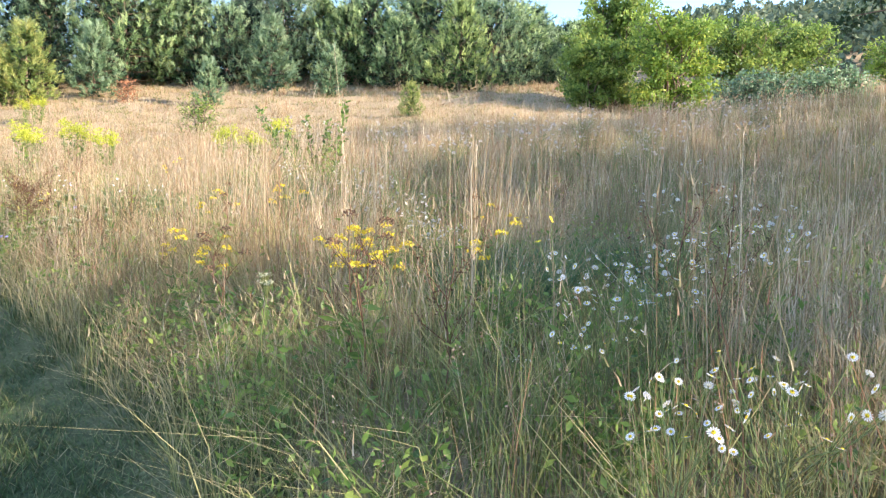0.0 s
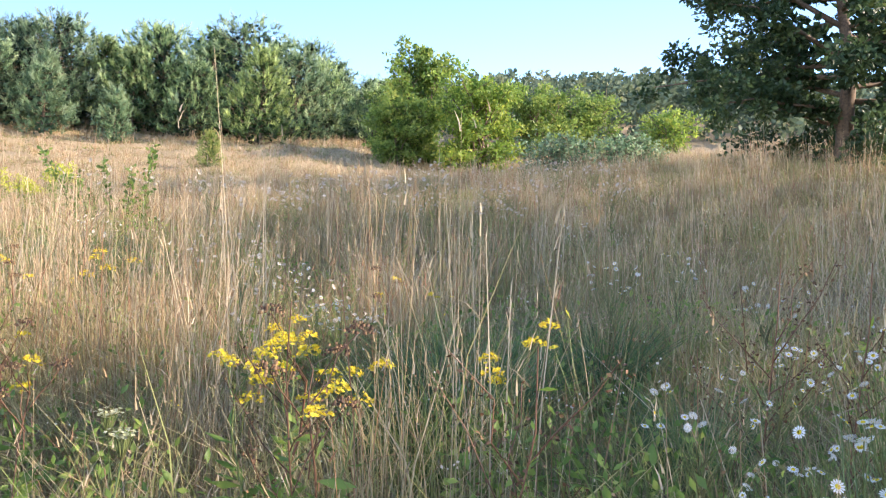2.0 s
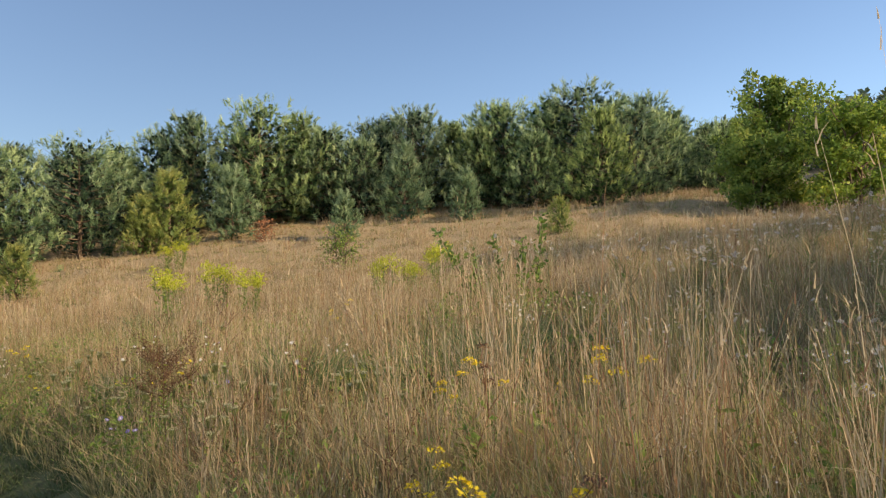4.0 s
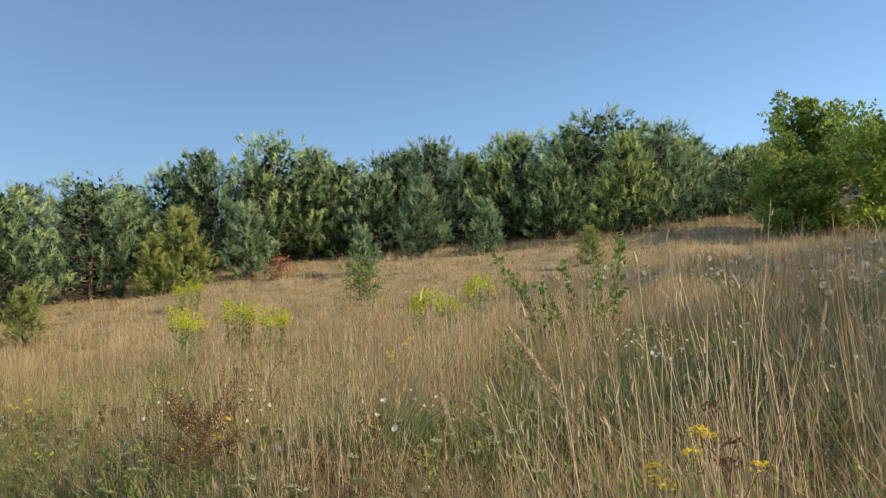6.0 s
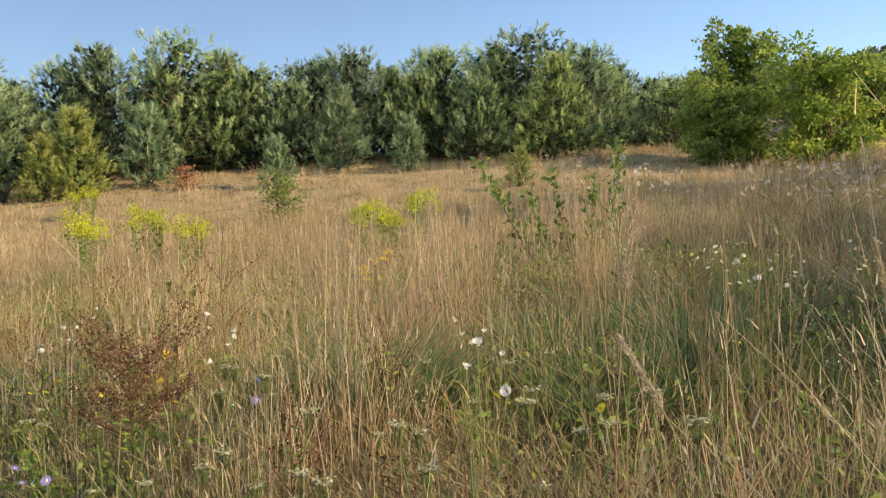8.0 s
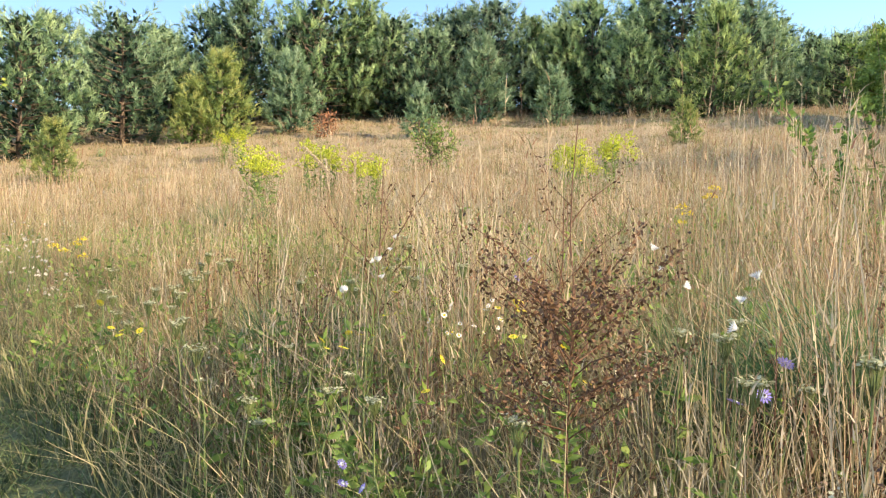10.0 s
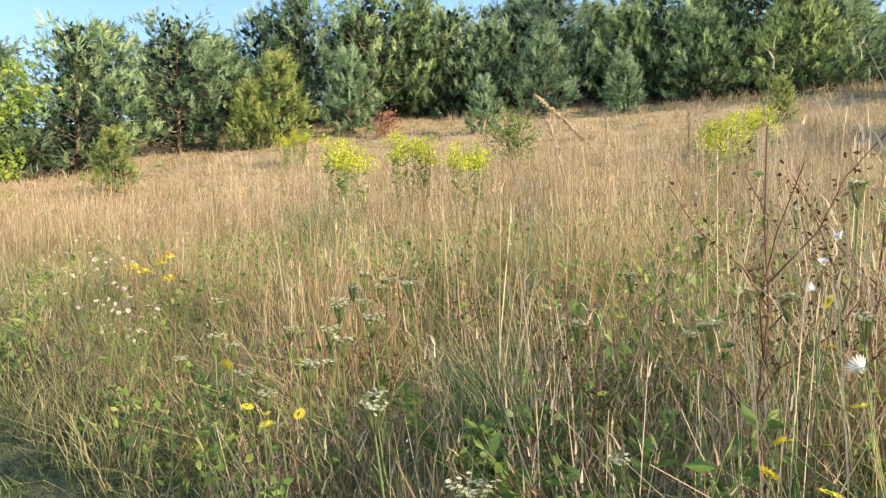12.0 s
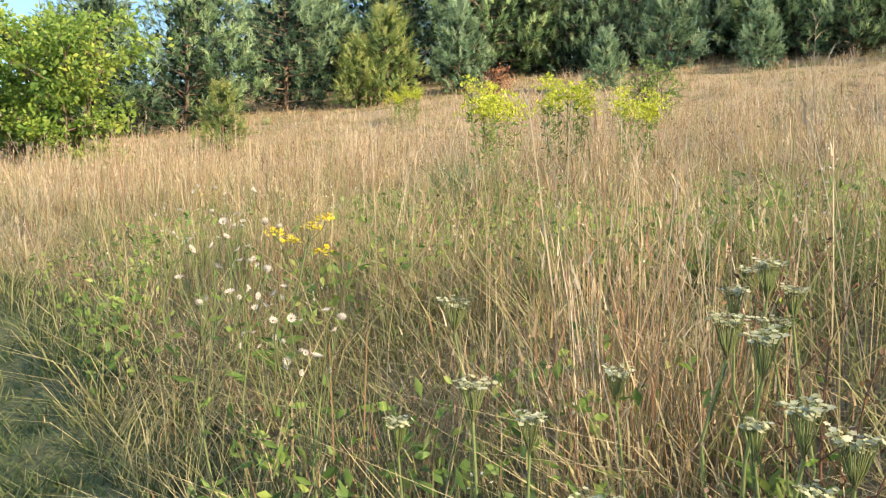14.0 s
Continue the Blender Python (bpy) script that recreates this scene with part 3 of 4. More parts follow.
def broadleaf(name, seed, h, spread, leaves, leaf, mat, stems=1, low=0.12, upright=0.6, trunk=0.03):
    """A broad-leaved tree or shrub: stems, limbs, twigs, and leaves set along the twigs."""
    r = np.random.default_rng(seed)
    root = new(name)
    wood, fine, anchor = [], [], []
    for s in range(stems):
        a0 = 2 * math.pi * s / stems + r.uniform(0, 1)
        out = 0.0 if stems == 1 else spread * 0.45 * r.uniform(0.4, 1)
        top = np.array([math.cos(a0) * out, math.sin(a0) * out, h * r.uniform(0.78, 0.97)])
        foot = np.array([math.cos(a0) * 0.08 * (stems > 1), math.sin(a0) * 0.08 * (stems > 1), -0.2])
        ks = np.linspace(0, 1, 8)
        wob = r.normal(0, 0.025 * h, (8, 3)) * ks[:, None]
        pts = foot + (top - foot) * ks[:, None] + wob
        rad = trunk * h / math.sqrt(stems)
        wood.append(tube(pts, rad * (1 - 0.85 * ks) + 0.006, 7))
        limbs = int((26 if stems == 1 else 12) * max(1, h / 5))
        for b in range(limbs):
            f = low + (0.98 - low) * (b + r.uniform(0, 1)) / limbs
            start = np.array([np.interp(f, ks, pts[:, c]) for c in range(3)])
            a = b * 2.4 + r.normal(0, 0.4)
            g = (f - low) / (1 - low)
            ln = spread * (0.45 if stems > 1 else 1.0) * (math.sin(math.pi * min(max(0.20 + 0.78 * g, 0), 1)) ** 0.7) * r.uniform(0.7, 1.12) + 0.15
            rise = upright * (0.25 + g) + r.normal(0, 0.12)
            ss = np.linspace(0, 1, 5)
            lp = start + np.stack([math.cos(a) * ln * ss, math.sin(a) * ln * ss, ln * (rise * ss - 0.18 * ss * ss)], -1) + r.normal(0, 0.03 * ln, (5, 3)) * ss[:, None]
            wood.append(tube(lp, (0.1 * rad + 0.012 * ln) * (1 - 0.85 * ss) + 0.003, 5))
            for k in range(int(4 + 3 * ln)):
                f2 = r.uniform(0.25, 1.0)
                st = np.array([np.interp(f2, ss, lp[:, c]) for c in range(3)])
                d = np.array([math.cos(a), math.sin(a), 0.25 + 0.4 * upright]) * 0.7 + r.normal(0, 0.6, 3)
                d = d / np.linalg.norm(d)
                tl = (0.22 + 0.16 * ln) * r.uniform(0.6, 1.4)
                fine.append(tube([st, st + d * tl * 0.5 + r.normal(0, 0.02, 3), st + d * tl], [0.006, 0.004, 0.002], 3))
                anchor.append((st, d * tl))
    part("trunk", tubes_mesh("trunk", wood, M_BARK), root)
    tagged(part("twig", tubes_mesh("twig", fine, M_TWIG), root), kind="stuff")
    st = np.array([p for p, _ in anchor])
    dv = np.array([d for _, d in anchor])
    bare = r.permutation(len(st))[: max(4, int(0.72 * len(st)))]  # leaves sit in clumps, some twigs stay bare
    pick = bare[r.integers(0, len(bare), leaves)]
    size = (0.13 + 0.065 * spread) * r.uniform(0.6, 1.35, len(st))
    way = unit(r.normal(size=(leaves, 3)) + np.array([0, 0, 0.35]))
    pos = st[pick] + dv[pick] * r.uniform(0.55, 1.0, leaves)[:, None] + way * (size[pick] * r.uniform(0.15, 1, leaves) ** 0.4)[:, None] * np.array([1, 1, 0.62])
    shade = np.clip(r.normal(0.5, 0.2, len(st)), 0, 1)
    outer = leaf_cards(pos, way * 0.9 + np.array([0, 0, -0.15]), leaf, r, np.clip(shade[pick] + r.normal(0, 0.16, leaves), 0, 1))
    # inner leaves fill gaps; their darker tint stands for shade within the crown
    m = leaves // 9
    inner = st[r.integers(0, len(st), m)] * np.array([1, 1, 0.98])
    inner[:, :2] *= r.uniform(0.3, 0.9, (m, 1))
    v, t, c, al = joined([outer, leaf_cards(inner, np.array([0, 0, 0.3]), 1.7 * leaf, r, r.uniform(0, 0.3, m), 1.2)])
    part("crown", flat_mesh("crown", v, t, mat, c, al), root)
    return root


def stand(ob, x, y, turn=0.0, size=1.0, sink=0.05, tall=1.0):
    ob.location = (x, y, float(height(x, y)) - sink)
    ob.rotation_euler = (0, 0, turn)
    ob.scale = (size, size, size * tall)
    return ob


def again(ob, x, y, turn=0.0, size=1.0, sink=0.05, tall=1.0):
    c = copy_thing(ob, Matrix.Identity(4))
    return stand(c, x, y, turn, size, sink, tall)


herb_layer()
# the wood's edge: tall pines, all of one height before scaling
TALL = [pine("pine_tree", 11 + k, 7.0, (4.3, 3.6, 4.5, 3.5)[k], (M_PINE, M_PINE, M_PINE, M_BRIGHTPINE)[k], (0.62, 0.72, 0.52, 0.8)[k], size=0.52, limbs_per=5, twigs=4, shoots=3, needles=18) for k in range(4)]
for k, ob in enumerate(TALL):
    tagged(ob, "tall dense dark-green pine at the edge of the wood", "pine tree", "pines of the wood")
# each by its place and the height of its top
PINES = [(-18.5, 41, 8.0), (-20.5, 47, 9.6), (-16.5, 46, 9.4), (-16.5, 51.5, 9.7), (-14.8, 53, 11.4), (-12.6, 52, 12.2),
         (-8.5, 53, 12.8), (-6.4, 55, 12.8), (-4.6, 54, 11.4), (-1.0, 56, 12.4), (0.9, 55, 12.6), (3.2, 57, 12.4), (6.6, 55, 12.9),
         (9.4, 54.5, 13.0), (11.2, 53, 13.3), (11.3, 46.8, 10.6), (16.7, 60, 14.5), (19.2, 62, 13.9), (-5.7, 60, 12.7), (-10.5, 57, 12.4),
         (6.4, 62, 14.7), (13.8, 56.5, 13.4), (14.2, 52, 11.6), (-23.5, 43, 7.8), (-21.5, 39.5, 7.2), (-24.5, 51, 9.6),
         (-20, 55, 10.6), (-16, 58, 11.4), (0.5, 61, 14.0), (11, 61, 14.4), (21.5, 57, 11.6), (23.5, 62, 12.2), (-2.6, 61, 13.4),
         (-17.8, 55, 10.4), (-10.4, 54.5, 11.6), (4.9, 54.3, 11.4), (-2.6, 53.6, 10.6), (8.2, 51.5, 10.4)]
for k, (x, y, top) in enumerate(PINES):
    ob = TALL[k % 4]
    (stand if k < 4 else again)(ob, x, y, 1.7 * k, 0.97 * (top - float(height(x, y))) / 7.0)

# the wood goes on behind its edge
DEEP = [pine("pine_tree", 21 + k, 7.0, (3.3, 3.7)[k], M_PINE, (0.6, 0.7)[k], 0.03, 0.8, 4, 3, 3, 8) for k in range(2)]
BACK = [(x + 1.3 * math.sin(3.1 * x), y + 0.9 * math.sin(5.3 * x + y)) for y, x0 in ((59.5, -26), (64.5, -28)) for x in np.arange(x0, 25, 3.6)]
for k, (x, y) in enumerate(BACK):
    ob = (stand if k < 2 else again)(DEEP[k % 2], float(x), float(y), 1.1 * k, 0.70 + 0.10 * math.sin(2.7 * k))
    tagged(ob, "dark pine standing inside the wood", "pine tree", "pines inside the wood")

YOUNG = [pine("young_pine", 31 + k, 3.4, (1.35, 1.2)[k], (M_YOUNG, M_BLUEPINE)[k], 0.8, 0.05, 0.42, 5, 3, 3, 17) for k in range(2)]
for k, (x, y, h, label) in enumerate([
        (-11.7, 46.0, 4.0, "young yellow-green pine before the wood"), (-8.9, 48.0, 3.7, "young bluish-green pine before the wood"),
        (0.4, 51.0, 4.2, "young grey-green pine before the wood"), (4.0, 48.4, 2.8, "small bushy pine before the wood"),
        (-2.25, 45.0, 2.3, "slim pine sapling standing in dry grass"), (7.8, 37.4, 1.45, "tiny bright-green pine sapling in dry grass"),
        (-12.5, 33, 2.0, "small green pine sapling at the meadow's edge"), (-12.9, 45.4, 2.9, "yellowing young pine before the wood")]):
    ob = YOUNG[0 if k in (0, 5, 6, 7) else 1]
    ob = (stand if k < 2 else again)(ob, x, y, 2.1 * k, h / 3.4)
    tagged(ob, label, "young pine")

# broad-leaved trees and shrubs
stand(tagged(broadleaf("oak_tree", 41, 9.5, 5.0, 46000, 0.125, M_OAKLEAF, 1, 0.02, 0.42, 0.028), "broad dark-green oak with low branches, in shade", "oak tree"), 24.0, 20.2, 0.4)
for k, (x, y, h) in enumerate([(21.5, 10.0, 8.0), (18.5, 6.0, 7.0), (15.5, 2.2, 6.0), (17.0, -4.5, 5.4)]):
    stand(tagged(broadleaf("field_tree", 44 + k, h, 0.55 * h, 7500, 0.15, M_OAKLEAF, 1, 0.08, 0.55, 0.028), "dark-green broad-leaved tree beside the meadow", "tree"), x, y, 1.4 + k)
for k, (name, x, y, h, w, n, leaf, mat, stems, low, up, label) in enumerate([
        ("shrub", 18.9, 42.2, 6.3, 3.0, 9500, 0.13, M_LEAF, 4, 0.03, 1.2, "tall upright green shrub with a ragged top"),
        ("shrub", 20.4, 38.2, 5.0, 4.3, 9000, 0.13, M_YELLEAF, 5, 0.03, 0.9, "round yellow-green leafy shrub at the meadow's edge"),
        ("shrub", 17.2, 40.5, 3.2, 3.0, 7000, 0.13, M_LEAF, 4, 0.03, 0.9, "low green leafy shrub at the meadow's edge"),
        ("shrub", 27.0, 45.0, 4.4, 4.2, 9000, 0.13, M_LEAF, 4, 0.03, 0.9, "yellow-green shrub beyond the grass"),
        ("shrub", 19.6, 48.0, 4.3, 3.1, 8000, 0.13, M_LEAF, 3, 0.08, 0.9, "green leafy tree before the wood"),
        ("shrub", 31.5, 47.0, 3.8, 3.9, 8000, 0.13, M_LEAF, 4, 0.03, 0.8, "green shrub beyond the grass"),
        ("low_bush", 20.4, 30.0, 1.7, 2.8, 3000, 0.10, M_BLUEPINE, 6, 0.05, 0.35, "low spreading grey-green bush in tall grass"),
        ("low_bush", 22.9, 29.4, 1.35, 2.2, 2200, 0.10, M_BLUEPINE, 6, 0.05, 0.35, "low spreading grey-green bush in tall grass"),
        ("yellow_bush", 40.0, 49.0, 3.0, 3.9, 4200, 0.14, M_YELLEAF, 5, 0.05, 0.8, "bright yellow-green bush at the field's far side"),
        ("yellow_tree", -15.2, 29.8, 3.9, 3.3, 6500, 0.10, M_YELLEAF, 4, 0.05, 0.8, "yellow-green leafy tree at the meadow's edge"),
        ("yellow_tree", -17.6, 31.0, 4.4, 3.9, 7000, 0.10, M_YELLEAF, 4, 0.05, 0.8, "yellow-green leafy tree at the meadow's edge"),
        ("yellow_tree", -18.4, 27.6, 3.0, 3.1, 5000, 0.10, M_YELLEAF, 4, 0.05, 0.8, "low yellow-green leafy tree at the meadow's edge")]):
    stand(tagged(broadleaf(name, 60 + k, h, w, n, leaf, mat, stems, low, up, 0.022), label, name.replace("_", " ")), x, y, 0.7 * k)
stand(tagged(broadleaf("sapling_shrub", 80, 1.5, 0.9, 1100, 0.06, M_LEAF, 4, 0.1, 0.9, 0.02), "small bushy green sapling in dry grass", "shrub"), -0.6, 32.8)
stand(tagged(broadleaf("red_shrub", 81, 1.1, 0.6, 520, 0.07, solid_material("red_leaves", (0.30, 0.13, 0.06), (0.42, 0.20, 0.10), 30), 4, 0.1, 0.8, 0.02), "small rust-red shrub in dry grass", "shrub"), -6.85, 46.6)


def far_wood():
    """The wood on the far hill: crowns of leaf clumps, joined."""
    r = np.random.default_rng(5)
    out = []
    count = 0
    while count < 760:
        al, ac = r.uniform(112, 215), r.uniform(-80, 95)
        x, y = 0.58 * al + 0.81 * ac, 0.81 * al - 0.58 * ac
        if x < 18 or y < 58 :
            continue
        count += 1
        h = r.uniform(6.0, 8.8)
        w = h * r.uniform(0.34, 0.52)
        n = 120
        f = r.uniform(0.02, 1, n) ** 0.8
        a = r.uniform(0, 2 * np.pi, n)
        rad = w * (1 - f) ** 0.55 * np.sqrt(r.uniform(0.45, 1, n)) * (1 + 0.2 * np.sin(3 * a + count))
        pos = np.stack([x + rad * np.cos(a), y + rad * np.sin(a), f * h], -1)
        pos[:, 2] += float(height(x, y)) - 0.3
        out.append(leaf_cards(pos, np.array([0, 0, 0.5]), 0.72, r, np.clip(r.normal(r.uniform(0.1, 0.7), 0.15, n), 0, 1), 1.5))
    v, t, c, al = joined(out)
    tagged(new("far_wood", flat_mesh("far_wood", v, t, M_HAZYLEAF, c, al)), "mixed green wood covering the far hillside", "wood", kind="stuff")


# mixed greens made paler and bluer: distance haze is in the colour
M_HAZYLEAF = plant_material("hazy_far_leaves", [(0.0, (0.085, 0.13, 0.09)), (0.6, (0.15, 0.20, 0.12)), (1.0, (0.30, 0.31, 0.16))], (0.06, 0.09, 0.05), 0.3, 0.6)
far_wood()


# ---- plants of the meadow ----
def combined(name, pieces):
    """One mesh of several materials: pieces of (vertices, triangles, material, tint, along)."""
    vs, ts, idx, tn, al, mats, at = [], [], [], [], [], [], 0
    for v, t, mat, tint, along in pieces:
        v, t = np.asarray(v, float).reshape(-1, 3), np.asarray(t, int).reshape(-1, 3)
        if mat not in mats:
            mats.append(mat)
        vs.append(v)
        ts.append(t + at)
        idx.append(np.full(len(t), mats.index(mat)))
        tn.append(np.broadcast_to(np.asarray(tint, float), (len(v),)))
        al.append(np.broadcast_to(np.asarray(along, float), (len(v),)))
        at += len(v)
    me = flat_mesh(name, np.concatenate(vs), np.concatenate(ts), mats[0], np.concatenate(tn), np.concatenate(al))
    for m in mats[1:]:
        me.materials.append(m)
    if len(me.polygons) == sum(map(len, idx)):
        me.polygons.foreach_set("material_index", np.concatenate(idx).astype(np.int32))
    return me


def rosette(centre, radius, petals, cup=0.15, tilt=(0, 0), gap=0.75):
    """A flower's ring of petals, two triangles each, facing up and tilted."""
    rot = np.array(Euler((tilt[0], tilt[1], 0)).to_matrix())
    vs, ts = [], []
    for k in range(petals):
        a = 2 * math.pi * k / petals
        w = math.pi / petals * gap
        p = [(0, 0, 0)] + [(math.cos(a + s) * radius * q, math.sin(a + s) * radius * q, cup * radius * q) for s, q in ((-w, 0.75), (0, 1.0), (w, 0.75))]
        ts += [(4 * k, 4 * k + 1, 4 * k + 2), (4 * k, 4 * k + 2, 4 * k + 3)]
        vs += p
    return np.array(vs) @ rot.T + np.asarray(centre), np.array(ts)


def blob(centre, rx, rz, sides=7, rings=3, r=None):
    """A small lumpy bud or head, open below."""
    vs, ts = [], []
    for k in range(rings + 1):
        f = k / rings * math.pi * 0.5 + 0.001
        for s in range(sides):
            a = 2 * math.pi * s / sides
            j = 1 + (0.15 * r.normal() if r is not None else 0)
            vs.append((math.cos(a) * rx * math.cos(f) * j, math.sin(a) * rx * math.cos(f) * j, rz * math.sin(f)))
    for k in range(rings):
        for s in range(sides):
            i, j = k * sides + s, k * sides + (s + 1) % sides
            ts += [(i, j, j + sides), (i, j + sides, i + sides)]
    return np.array(vs) + np.asarray(centre), np.array(ts)


M_STEMG = plant_material("green_stem", [(0.0, (0.12, 0.17, 0.06)), (1.0, (0.22, 0.25, 0.09))], (0.16, 0.15, 0.07), 0.15)
M_STEMB = plant_material("brown_stem", [(0.0, (0.10, 0.05, 0.03)), (1.0, (0.22, 0.12, 0.07))], (0.14, 0.07, 0.04), 0.1)
M_YELLOW = plant_material("yellow_petal", [(0.0, (0.72, 0.52, 0.02)), (1.0, (0.85, 0.70, 0.05))], (0.65, 0.48, 0.02), 0.3)
M_GOLD = plant_material("goldenrod_plume", [(0.0, (0.36, 0.42, 0.045)), (0.6, (0.56, 0.60, 0.06)), (1.0, (0.72, 0.72, 0.10))], (0.3, 0.34, 0.06), 0.35)
M_WHITE = plant_material("white_petal", [(0.0, (0.74, 0.74, 0.72)), (1.0, (0.85, 0.84, 0.84))], (0.72, 0.72, 0.68), 0.3)
M_CREAM = plant_material("cream_floret", [(0.0, (0.36, 0.38, 0.18)), (0.6, (0.66, 0.64, 0.46)), (1.0, (0.82, 0.81, 0.72))], (0.5, 0.5, 0.3), 0.3)
M_PALE = plant_material("seed_fluff", [(0.0, (0.50, 0.43, 0.35)), (1.0, (0.70, 0.64, 0.57))], (0.5, 0.43, 0.35), 0.35)
M_BLUE = plant_material("blue_petal", [(0.0, (0.24, 0.22, 0.62)), (1.0, (0.42, 0.34, 0.75))], (0.3, 0.26, 0.6), 0.3)
M_SEED = plant_material("brown_seed", [(0.0, (0.06, 0.035, 0.02)), (0.6, (0.16, 0.085, 0.042)), (1.0, (0.30, 0.19, 0.085))], (0.12, 0.06, 0.03), 0.1)
M_PLUME = plant_material("grass_plume", [(0.0, (0.40, 0.32, 0.20)), (1.0, (0.64, 0.54, 0.38))], (0.45, 0.34, 0.2), 0.35)
M_PANICLE = plant_material("grass_panicle", [(0.0, (0.34, 0.22, 0.15)), (1.0, (0.56, 0.41, 0.29))], (0.4, 0.28, 0.18), 0.35)
M_LUSH = plant_material("lush_blade", [(0.0, (0.07, 0.14, 0.06)), (0.6, (0.13, 0.22, 0.09)), (1.0, (0.28, 0.33, 0.14))], (0.07, 0.10, 0.04), 0.4)


def stem_mesh(points, r0, r1, mat, sides=4):
    k = np.linspace(0, 1, len(points))
    v, t = tube(points, r0 + (r1 - r0) * k, sides)
    return v, t, mat, 0.5, np.repeat(k, sides)


def wavy(r, foot, top, n=5, sway=0.03):
    k = np.linspace(0, 1, n)[:, None]
    foot, top = np.asarray(foot, float), np.asarray(top, float)
    return foot + (top - foot) * k + r.normal(0, sway, (n, 3)) * np.sin(np.pi * k) * np.array([1, 1, 0.2])


def stem_leaves(r, pts, count, size, mat, lo=0.05, hi=0.8, longer=3.0):
    s = r.uniform(lo, hi, count)
    ks = np.linspace(0, 1, len(pts))
    pos = np.stack([np.interp(s, ks, np.asarray(pts)[:, c]) for c in range(3)], -1)
    a = r.uniform(0, 2 * np.pi, count)
    v, t, c, al = leaf_cards(pos, np.stack([np.cos(a) * 2.2, np.sin(a) * 2.2, np.full(count, 0.9)], -1), size, r, r.uniform(0, 0.8, count), longer)
    return v, t, mat, c, al


def ragwort(seed, dark):
    """Branched stem with flat heads of small yellow flowers, some gone to brown seed."""
    r = np.random.default_rng(seed)
    root = new("ragwort")
    main = wavy(r, (0, 0, -0.05), (r.normal(0, 0.05), r.normal(0, 0.05), 0.72))
    stems = [stem_mesh(main, 0.006, 0.004, M_STEMB if dark else M_STEMG)]
    tips = []
    for k in range(5):
        s = r.uniform(0.7, 1.0)
        st = main[0] + (main[-1] - main[0]) * s
        a = k * 1.6 + r.normal(0, 0.3)
        tip = st + np.array([math.cos(a) * 0.11, math.sin(a) * 0.11, 0.16]) * r.uniform(0.6, 1.4)
        stems.append(stem_mesh(wavy(r, st, tip, 4, 0.008), 0.003, 0.002, M_STEMB if dark else M_STEMG, 3))
        tips.append(tip)
    part("stem", combined("stem", stems), root)
    part("leaf", combined("leaf", [stem_leaves(r, main, 26, 0.035, M_LEAF)]), root, "ragged green leaves")
    for k, tip in enumerate(tips):
        brown = dark and k % 2 == 0
        pieces = []
        for f in range(34):
            q, rad = r.uniform(0, 2 * math.pi), 0.043 * math.sqrt(r.uniform(0, 1))
            c = tip + np.array([math.cos(q) * rad, math.sin(q) * rad, 0.02 * (1 - (rad / 0.043) ** 2) + r.uniform(-0.012, 0.012)])
            if brown:
                v, t = blob(c, 0.006, 0.010, 5, 2)
                pieces.append((v, t, M_SEED, r.uniform(0, 1), 1.0))
            else:
                v, t = rosette(c, 0.0085, 6, 0.25, (r.normal(0, 0.5), r.normal(0, 0.5)))
                pieces.append((v, t, M_YELLOW, r.uniform(0, 1), 1.0))
        part("flower_head", combined("flower_head", pieces), root, "dark brown seed head" if brown else "flat yellow flower head")
    return root


def daisy_mesh(name, radius, petal_mat, eye_mat, petals=13, cup=0.12):
    v, t = rosette((0, 0, 0), radius, petals, cup)
    v2, t2 = blob((0, 0, 0.001), radius * 0.36, radius * 0.25, 6, 2)
    return combined(name, [(v, t, petal_mat, 0.6, 1.0), (v2, t2, eye_mat, 0.4, 1.0)])


def many_flowered(name, seed, flower, count, h, wide, low=0.55):
    """Thin branching stems, each ending in one flower."""
    r = np.random.default_rng(seed)
    root = new(name)
    main = wavy(r, (0, 0, -0.05), (r.normal(0, 0.04), r.normal(0, 0.04), h * 0.75))
    stems = [stem_mesh(main, 0.004, 0.0025, M_STEMG)]
    tips = []
    for k in range(count):
        s = r.uniform(low, 1.0)
        st = main[0] + (main[-1] - main[0]) * s
        a = 2.4 * k + r.normal(0, 0.4)
        tip = np.array([math.cos(a) * wide * r.uniform(0.3, 1), math.sin(a) * wide * r.uniform(0.3, 1), h * r.uniform(0.82, 1.05)])
        stems.append(stem_mesh(wavy(r, st, tip, 3, 0.008), 0.002, 0.0012, M_STEMG, 3))
        tips.append(tip)
    part("stem", combined("stem", stems), root)
    part("leaf", combined("leaf", [stem_leaves(r, main, 16, 0.022, M_LEAF)]), root)
    for tip in tips:
        ob = part("flower", flower, root)
        ob.location = tip
        ob.rotation_euler = (r.normal(0, 0.65), r.normal(0, 0.65), r.uniform(0, 6))
        s = r.uniform(0.75, 1.25)
        ob.scale = (s, s, s)
    return root


